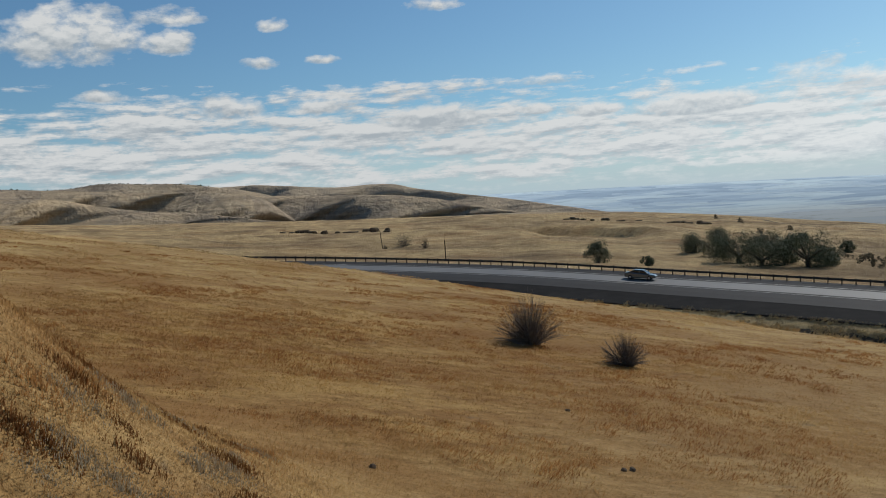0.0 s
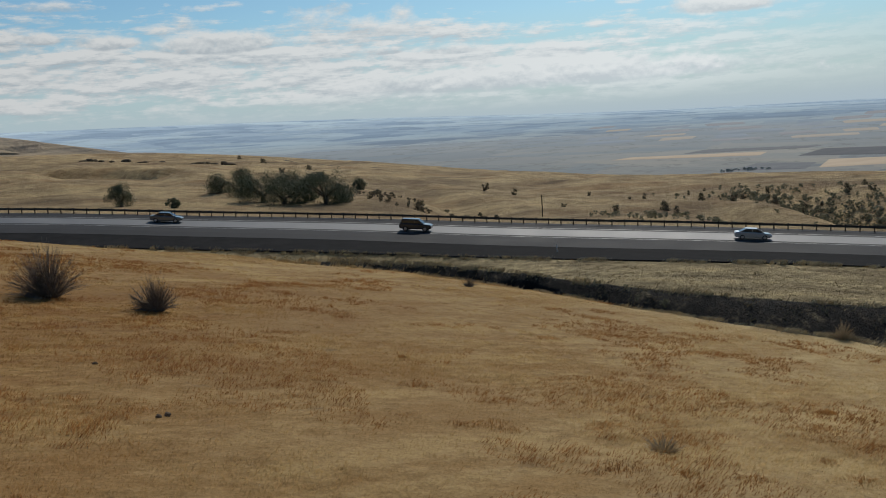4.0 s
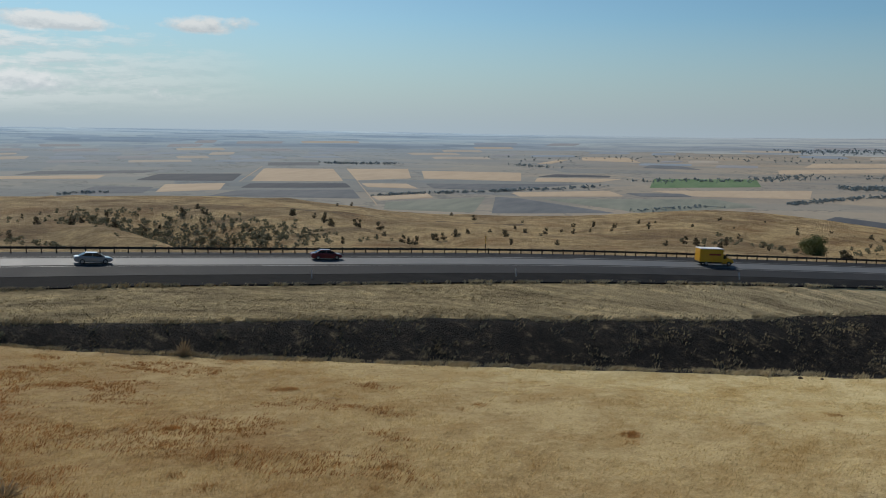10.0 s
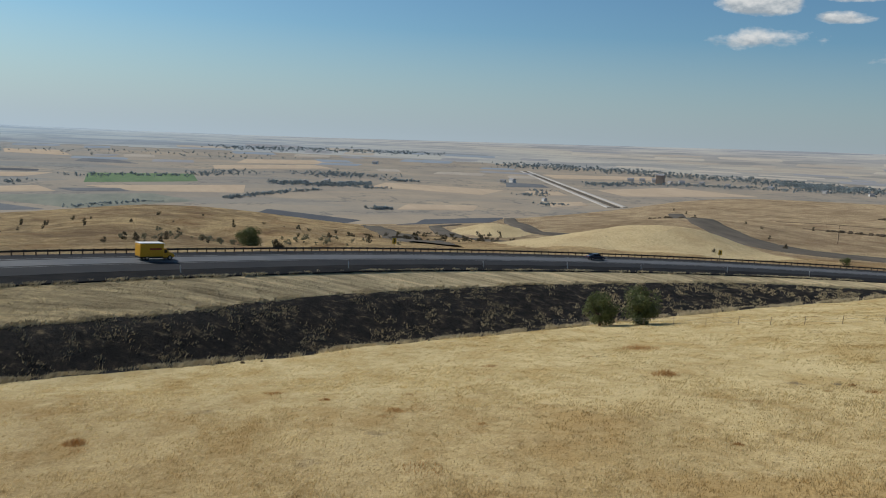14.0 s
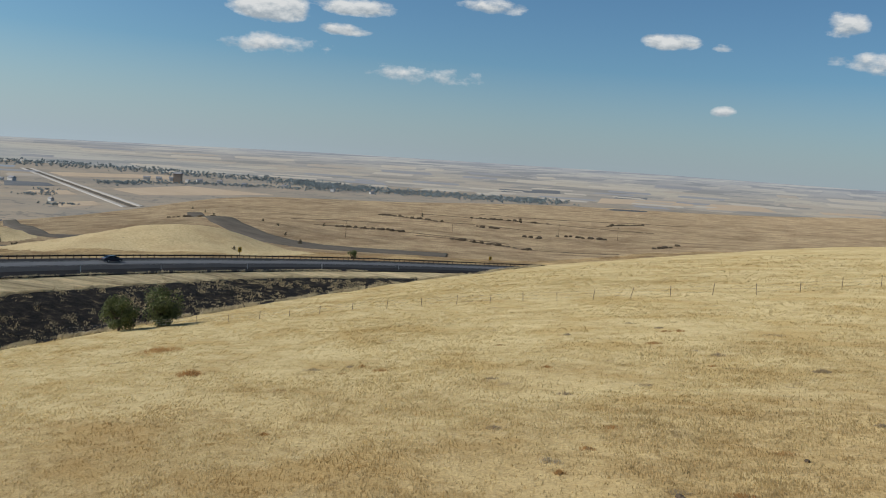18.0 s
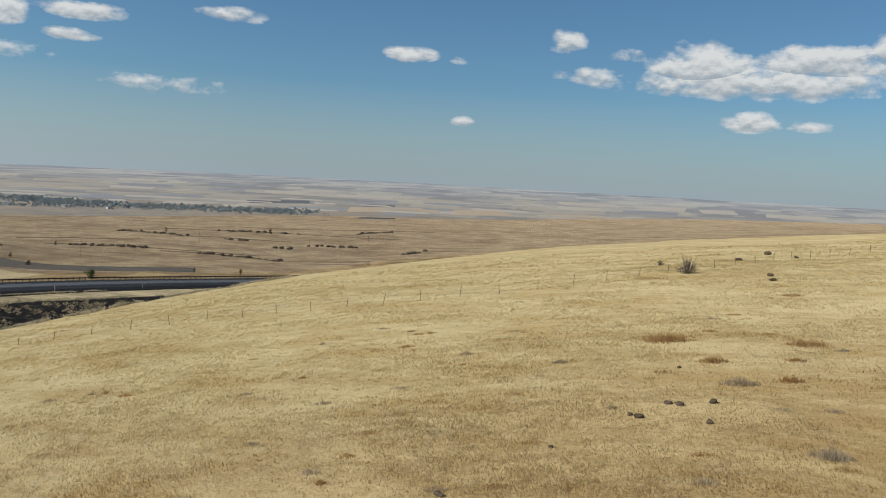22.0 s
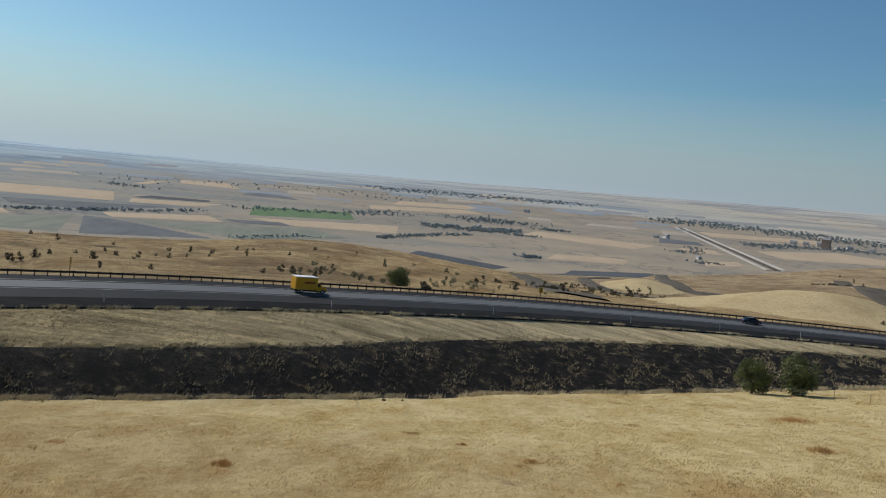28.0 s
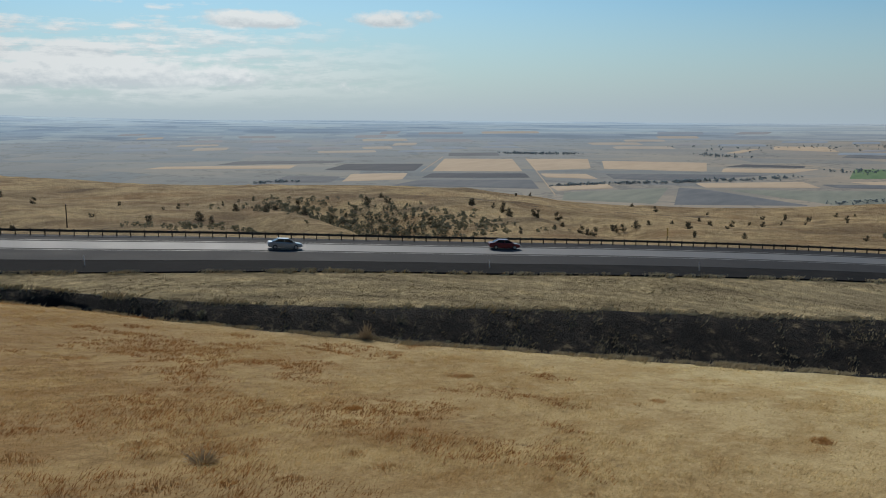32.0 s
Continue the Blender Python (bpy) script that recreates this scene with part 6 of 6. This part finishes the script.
def woods(name, pts, count, spread, size, label, mat=None, level=None, fine=None, deep=0.0):
    """Many small leafy clumps along a line, as one mass."""
    rnd_, foot = random.Random(len(name) + count), []
    V, F, shapes = [], [], [crown_data(900 + k, 1.4, 1.0, 5, *((36, 0.5) if fine is None else (110, fine)), 0.1) for k in range(12)]
    for _ in range(count):
        u = rnd_.random() * (len(pts) - 1)
        i = min(int(u), len(pts) - 2)
        a = pts[i][0] + (pts[i + 1][0] - pts[i][0]) * (u - i)
        r = pts[i][1] + (pts[i + 1][1] - pts[i][1]) * (u - i)
        r *= 1 + deep * rnd_.triangular(-1, 1)
        x, y = r * math.sin(radians(a)) + rnd_.gauss(0, spread), r * math.cos(radians(a)) + rnd_.gauss(0, spread)
        s = size * rnd_.uniform(0.5, 1.2)
        v, f = shapes[rnd_.randrange(12)]
        k, c, n = len(V), math.cos(s * 40), math.sin(s * 40)
        foot.append((x, y, len(v)))
        V += [(s * (p.x * c - p.y * n) + x, s * (p.x * n + p.y * c) + y, s * p.z) for p in v]
        F += [tuple(j + k for j in q) for q in f]
    V, foot = np.array(V), np.array(foot)
    V[:, 2] += np.repeat((level or heights)(foot[:, 0], foot[:, 1]), foot[:, 2].astype(int))
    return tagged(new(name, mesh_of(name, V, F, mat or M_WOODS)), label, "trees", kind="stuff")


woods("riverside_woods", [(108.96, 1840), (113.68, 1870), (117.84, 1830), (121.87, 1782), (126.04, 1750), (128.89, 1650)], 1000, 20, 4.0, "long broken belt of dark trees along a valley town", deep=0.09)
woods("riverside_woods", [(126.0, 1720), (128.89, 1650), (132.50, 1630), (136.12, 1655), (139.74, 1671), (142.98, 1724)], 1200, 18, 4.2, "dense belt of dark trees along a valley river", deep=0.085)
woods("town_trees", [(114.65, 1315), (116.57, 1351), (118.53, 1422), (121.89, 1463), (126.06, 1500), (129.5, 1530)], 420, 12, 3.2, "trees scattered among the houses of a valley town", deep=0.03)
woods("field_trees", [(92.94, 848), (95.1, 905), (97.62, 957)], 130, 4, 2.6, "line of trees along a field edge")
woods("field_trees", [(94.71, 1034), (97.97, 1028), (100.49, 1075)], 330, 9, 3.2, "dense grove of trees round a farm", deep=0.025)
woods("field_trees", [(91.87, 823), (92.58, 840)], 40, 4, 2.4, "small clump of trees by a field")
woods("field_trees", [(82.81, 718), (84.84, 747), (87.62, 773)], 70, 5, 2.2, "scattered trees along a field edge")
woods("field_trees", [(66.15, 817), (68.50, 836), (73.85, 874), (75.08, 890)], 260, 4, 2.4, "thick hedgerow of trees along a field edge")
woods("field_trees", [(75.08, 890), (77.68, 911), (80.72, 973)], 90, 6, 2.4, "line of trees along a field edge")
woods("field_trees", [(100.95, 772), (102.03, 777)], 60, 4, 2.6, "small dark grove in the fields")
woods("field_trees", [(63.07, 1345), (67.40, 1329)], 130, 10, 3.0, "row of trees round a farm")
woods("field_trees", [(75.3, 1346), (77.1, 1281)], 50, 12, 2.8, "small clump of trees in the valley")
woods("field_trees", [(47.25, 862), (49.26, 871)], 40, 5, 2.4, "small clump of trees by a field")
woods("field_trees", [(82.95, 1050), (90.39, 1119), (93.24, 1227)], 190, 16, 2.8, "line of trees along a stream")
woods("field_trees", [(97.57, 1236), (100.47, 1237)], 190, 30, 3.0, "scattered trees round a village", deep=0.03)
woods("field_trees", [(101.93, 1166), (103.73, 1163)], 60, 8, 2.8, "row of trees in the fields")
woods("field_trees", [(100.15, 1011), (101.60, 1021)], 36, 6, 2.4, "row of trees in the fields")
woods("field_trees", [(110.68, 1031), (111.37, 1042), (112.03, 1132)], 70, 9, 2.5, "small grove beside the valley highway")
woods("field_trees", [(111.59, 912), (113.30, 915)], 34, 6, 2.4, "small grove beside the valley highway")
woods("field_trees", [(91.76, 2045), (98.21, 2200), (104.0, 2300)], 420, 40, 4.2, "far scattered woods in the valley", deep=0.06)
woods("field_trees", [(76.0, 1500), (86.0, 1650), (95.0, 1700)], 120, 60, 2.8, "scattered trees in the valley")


def pine_ridge(xs, ys):
    a = np.degrees(np.arctan2(xs, ys))
    return crest_place(a, 1850, 67) * tan_d(table(CRESTS[2][2])(a)) + EYE - 0.6 - 0.05 * np.abs(np.hypot(xs, ys) - crest_place(a, 1850, 67))


woods("hilltop_pines", [(-27, 1850), (-21, 1850), (-17, 1850), (-15, 1850)], 150, 16, 2.6, "scattered pines on a distant ridge", M_SAGE, pine_ridge)
woods("gully_brush", [(49.4, 250), (52.2, 232), (54, 215), (58.0, 205), (59.5, 188)], 620, 9, 1.25, "grey-green sagebrush filling a shallow gully", M_SAGEBRUSH, fine=0.24)
woods("gully_brush", [(40.5, 168), (45, 172), (50, 170)], 70, 4, 1.1, "low grey-green sagebrush beyond the guardrail", M_SAGEBRUSH, fine=0.24)
woods("gully_brush", [(88, 232), (94, 250), (99, 262)], 90, 8, 1.4, "low sagebrush on the slope beyond the road", M_SAGEBRUSH, fine=0.24)
woods("gully_brush", [(102, 330), (106, 400), (109, 470)], 80, 12, 2.0, "brown-green brush in the ravine below the road", M_SCRUB, fine=0.24)
woods("bank_brush", [(36, 98), (48, 92), (60, 91), (72, 95), (84, 101)], 150, 1.2, 0.75, "grey-green weeds on the foot of the gully bank", M_SAGEBRUSH, fine=0.2)
woods("bank_brush", [(84, 101), (93, 108), (103, 119), (112, 133), (118, 146)], 190, 1.6, 0.8, "grey-green weeds on the foot of the gully bank", M_SAGEBRUSH, fine=0.2)
woods("gully_brush", [(22, 230), (27, 200), (31, 190)], 50, 7, 1.3, "low scrub on the slope beyond the road", M_SCRUB, fine=0.24)

M_WALL = plain_material("pale_wall", (0.55, 0.54, 0.52), 0.8)
M_ROOF = plain_material("grey_roof", (0.24, 0.24, 0.25), 0.7)
M_TAN = plain_material("tan_silo", (0.34, 0.26, 0.2), 0.8)


def farmhouse(a, r, size, label, tall=0.45, mat=None):
    root = thing("farm_building", polar(a, r, -0.3), label, "building", "valley buildings", turn=random.Random(int(a * 10)).uniform(0, 90))
    bm = bmesh.new()
    box(bm, (-size * 0.5, -size * 0.3, 0), (size * 0.5, size * 0.3, size * tall), 0.1)
    part("wall", bm, mat or M_WALL, root)
    V = []
    for x in (-0.54, 0.54):
        V += [(x * size, -0.35 * size, size * tall - 0.1), (x * size, 0.35 * size, size * tall - 0.1), (x * size, 0, size * (tall + 0.2))]
    child("roof", mesh_of("roof", V, [(0, 1, 2), (5, 4, 3), (0, 2, 5, 3), (1, 4, 5, 2), (0, 3, 4, 1)], M_ROOF), root, "grey gabled roof")


for a, r, s in ((117.2, 1480, 16), (117.9, 1500, 14), (118.7, 1490, 18), (119.6, 1480, 12), (120.3, 1500, 15), (121.5, 1510, 14), (123.0, 1490, 12), (109.2, 1250, 12), (109.8, 1260, 16),
                (111.9, 960, 10), (125.5, 1500, 14), (128.5, 1490, 12), (131.0, 1500, 13), (98.0, 1080, 12), (96.6, 1060, 10), (101.0, 1600, 16)):
    farmhouse(a, r, s * 0.6, "pale farm building on the valley floor")
farmhouse(119.0, 1440, 12, "tall tan grain elevator in the valley", 1.2, M_TAN)


def ledge(pts, seed):
    """A broken line of dark basalt cropping out along the slope."""
    rnd_ = random.Random(seed)
    (a0, r0), (a1, r1) = pts
    p0, p1 = polar(a0, r0), polar(a1, r1)
    n = int((p1 - p0).length / 3.2)
    root = thing("rock_ledge", p0, "broken dark basalt ledge along the dry slope", "rock ledge", "basalt ledges")
    for i in range(n):
        if rnd_.random() < 0.2:
            continue
        p = p0.lerp(p1, (i + rnd_.uniform(-0.3, 0.3)) / n) + Vector((rnd_.gauss(0, 1.6), rnd_.gauss(0, 1.6), 0))
        p.z = height_at(p.x, p.y)
        w, h = rnd_.uniform(1.4, 3.2), rnd_.uniform(0.6, 1.7)
        child("block", LEDGE_BLOCKS[rnd_.randrange(6)], root, m=Matrix.Translation(p - p0) @ pose(0, 0, 0, 0, 0, rnd_.uniform(0, 360)) @ Matrix.Diagonal((w, w * 0.7, h, 1)))


def ledge_block(seed):
    rnd_ = random.Random(seed)
    V = []
    for zz, ww in ((-0.6, 1.0), (0.55, 1.05), (1.0, 0.7)):
        for q in range(7):
            c = q * math.tau / 7
            V.append((math.cos(c) * ww * rnd_.uniform(0.75, 1.1), math.sin(c) * ww * rnd_.uniform(0.75, 1.1), zz * rnd_.uniform(0.85, 1.1)))
    F = [(k * 7 + q, k * 7 + (q + 1) % 7, k * 7 + 7 + (q + 1) % 7, k * 7 + 7 + q) for k in (0, 1) for q in range(7)] + [tuple(range(14, 21))]
    return mesh_of("block", V, F, M_ROCK)


LEDGE_BLOCKS = [ledge_block(600 + k) for k in range(6)]
for k, pts in enumerate((((131.5, 829), (135.9, 755)), ((129.1, 649), (133.5, 605)), ((136.4, 574), (141.4, 522)), ((137.4, 843), (142.6, 803)), ((137.8, 716), (139.4, 700)),
                         ((140.6, 635), (142.3, 630)), ((143.0, 664), (146.7, 650)), ((149.2, 574), (150.6, 616)), ((146.1, 828), (148.5, 904)), ((118.6, 600), (121.3, 590)),
                         ((8.0, 560), (12.5, 520)), ((14.0, 480), (16.8, 440)), ((-10.0, 420), (-3.0, 380)))):
    ledge(pts, 500 + k)

# ---- the grass itself ----
M_STRAWTUFT = plain_material("straw_tufts", (0.42, 0.33, 0.19), 0.95, 0.05, 0, 0.3, 0.6)


def grass(name, label, a_lo, a_hi, r_lo, r_hi, density, power, tall, blades, seed, mat, spread=0.16, keep=None, width=0.0007, patchy=False):
    """Countless dry blades in tufts; thinner and broader-bladed further out."""
    rg = np.random.default_rng(seed)
    rs = np.linspace(r_lo, r_hi, 200)
    pdf = density * (25 / rs) ** power * rs
    total = int(pdf.mean() * (r_hi - r_lo) * np.radians(a_hi - a_lo))
    r = np.interp(rg.random(total), np.cumsum(pdf) / pdf.sum(), rs)
    a = rg.uniform(a_lo, a_hi, total)
    if keep is not None:
        ok = keep(a, r, rg)
        a, r = a[ok], r[ok]
    n = len(a)
    if patchy:
        # matted swaths between the standing tufts
        stand = lumps(r * np.sin(np.radians(a)) * 0.7, r * np.cos(np.radians(a)), 7.0, 33, 4)
        ok = rg.random(len(a)) < np.clip(0.55 + 1.8 * stand, 0.25, 1.0)
        a, r = a[ok], r[ok]
        n = len(a)
    clump = np.clip(0.85 + 0.5 * lumps(r * np.sin(np.radians(a)), r * np.cos(np.radians(a)), 2.6, 31, 3), 0.25, 1.6)
    a = np.repeat(a, blades) + np.degrees(rg.normal(0, spread, n * blades) / np.repeat(r, blades))
    r = np.repeat(r, blades) + rg.normal(0, spread, n * blades)
    z = ground_height(a, r)[0]
    x, y = r * np.sin(np.radians(a)), r * np.cos(np.radians(a))
    h = tall * np.repeat(clump, blades) * rg.uniform(0.55, 1.1, len(a))
    w = np.maximum(0.012, width * r) * rg.uniform(0.7, 1.4, len(a))
    turn = rg.uniform(0, math.pi, len(a))
    lean_x, lean_y = rg.normal(0.5, 0.45, len(a)) * h, rg.normal(-0.55, 0.45, len(a)) * h
    ux, uy = np.cos(turn) * w, np.sin(turn) * w
    V = np.stack([np.stack([x - ux, y - uy, z - 0.04], 1), np.stack([x + ux, y + uy, z - 0.04], 1), np.stack([x + lean_x, y + lean_y, z + h], 1)], 1).reshape(-1, 3)
    me = bpy.data.meshes.new(name)
    me.vertices.add(len(V))
    me.vertices.foreach_set("co", V.ravel())
    me.loops.add(len(V))
    me.loops.foreach_set("vertex_index", np.arange(len(V)))
    me.polygons.add(len(V) // 3)
    me.polygons.foreach_set("loop_start", np.arange(0, len(V), 3))
    me.update(calc_edges=True)
    me.materials.append(mat)
    return tagged(new(name, me), label, "grass", kind="stuff")


def on_hill(a, r, rg):
    return r < np.minimum(brow_line(a), 175) - 0.5


def on_bank(a, r, rg):
    rr, slant, _ = road_frame(a)
    rt, rb = np.minimum(top_line(a), rr - SHOULDER_W / slant - 2), brow_line(a)
    return (r > rb) & (r < rt + 1) & (lumps(a * 1.7, r * 0.2, 1.0, 41, 2) > 0.1) & (rg.random(len(a)) < 0.5)


def on_verge(a, r, rg):
    rr, slant, _ = road_frame(a)
    edge = rr - SHOULDER_W / slant
    return (r > np.minimum(top_line(a), edge - 2) - 0.6) & (r < edge + 0.8) & ((lumps(r * 0.6, a * 0.1, 1.0, 43, 2) > -0.15) | (r > edge - 1.5))


grass("hill_grass", "dense dry golden grass over the near slope", -34, 186, 13, 120, 50, 1.7, 0.105, 5, 11, M_BLADE, keep=on_hill, patchy=True)
grass("hill_grass", "dry golden grass towards the hill crest", -34, 186, 110, 175, 7, 1.0, 0.15, 4, 12, M_BLADE, keep=on_hill, patchy=True)
grass("bank_grass", "pale dead tufts clinging to the dark gully bank", 18, 145, 78, 230, 8, 0.5, 0.3, 4, 13, M_STRAWTUFT, 0.3, on_bank)

grass("verge_grass", "short dry grass on the road verge", 10, 140, 90, 230, 4, 0.6, 0.15, 4, 14, M_VERGE, 0.25, on_verge)


def at_edges(a, r, rg):
    """Along the gravel's edge, the bank's lip and the brow of the gully."""
    rr, slant, _ = road_frame(a)
    edge = rr - SHOULDER_W / slant
    lip = np.minimum(top_line(a), edge - 2)
    near = (np.abs(r - edge + 0.3) < 0.8) | ((np.abs(r - lip) < 0.8) & (a > 18)) | ((np.abs(r - brow_line(a) - 0.8) < 1.3) & (a > 18))
    return near & (lumps(a * 2.0, r * 0.05, 1.0, 45, 3) > -0.1)


def in_rust(a, r, rg):
    x, y = r * np.sin(np.radians(a)), r * np.cos(np.radians(a))
    south = np.clip((0.70 * x - 0.71 * y) / 46, -1, 2)
    patch = lumps(x, y, 5.0, 47, 3) + 0.5 * lumps(x, y, 22, 48, 2)
    return (r < brow_line(a) - 0.3) & (patch > 0.13 + 0.75 * np.clip(south, -0.1, 2) + np.clip((r - 55) / 200, 0, 0.3))


M_RUST = dry_grass("rust_tufts", (0.17, 0.075, 0.026), (0.28, 0.132, 0.046), (0.39, 0.205, 0.077), (0.21, 0.092, 0.03), 0.05, depth=0.02, thin=0.5)
M_EDGE = plain_material("bleached_tufts", (0.50, 0.41, 0.25), 0.95, 0.05, 0, 0.3, 0.6)
grass("edge_tufts", "bleached grass tufts along the gravel and the gully's lip", 5, 142, 78, 240, 16, 0.4, 0.42, 6, 15, M_EDGE, 0.25, at_edges)
grass("rust_tufts", "dark rust-red weeds in patches among the grass", -34, 186, 15, 125, 5.5, 0.9, 0.2, 9, 16, M_RUST, 0.28, in_rust, 0.0006)

# weeds over the spur beside the lookout
spur_rnd = random.Random(99)
for k in range(34):
    a, r = spur_rnd.uniform(-27, -11), spur_rnd.uniform(15.5, 27)
    w = spur_rnd.uniform(0.8, 2.2)
    grey = k % 3 == 0
    low_brush(polar(a, r), "low patch of %s weeds on the steep bank" % ("grey dead" if grey else "dark rust-brown"), 900 + k, w, spur_rnd.uniform(0.18, 0.34), int(150 * w), M_GREYBRUSH if grey else M_RUST)
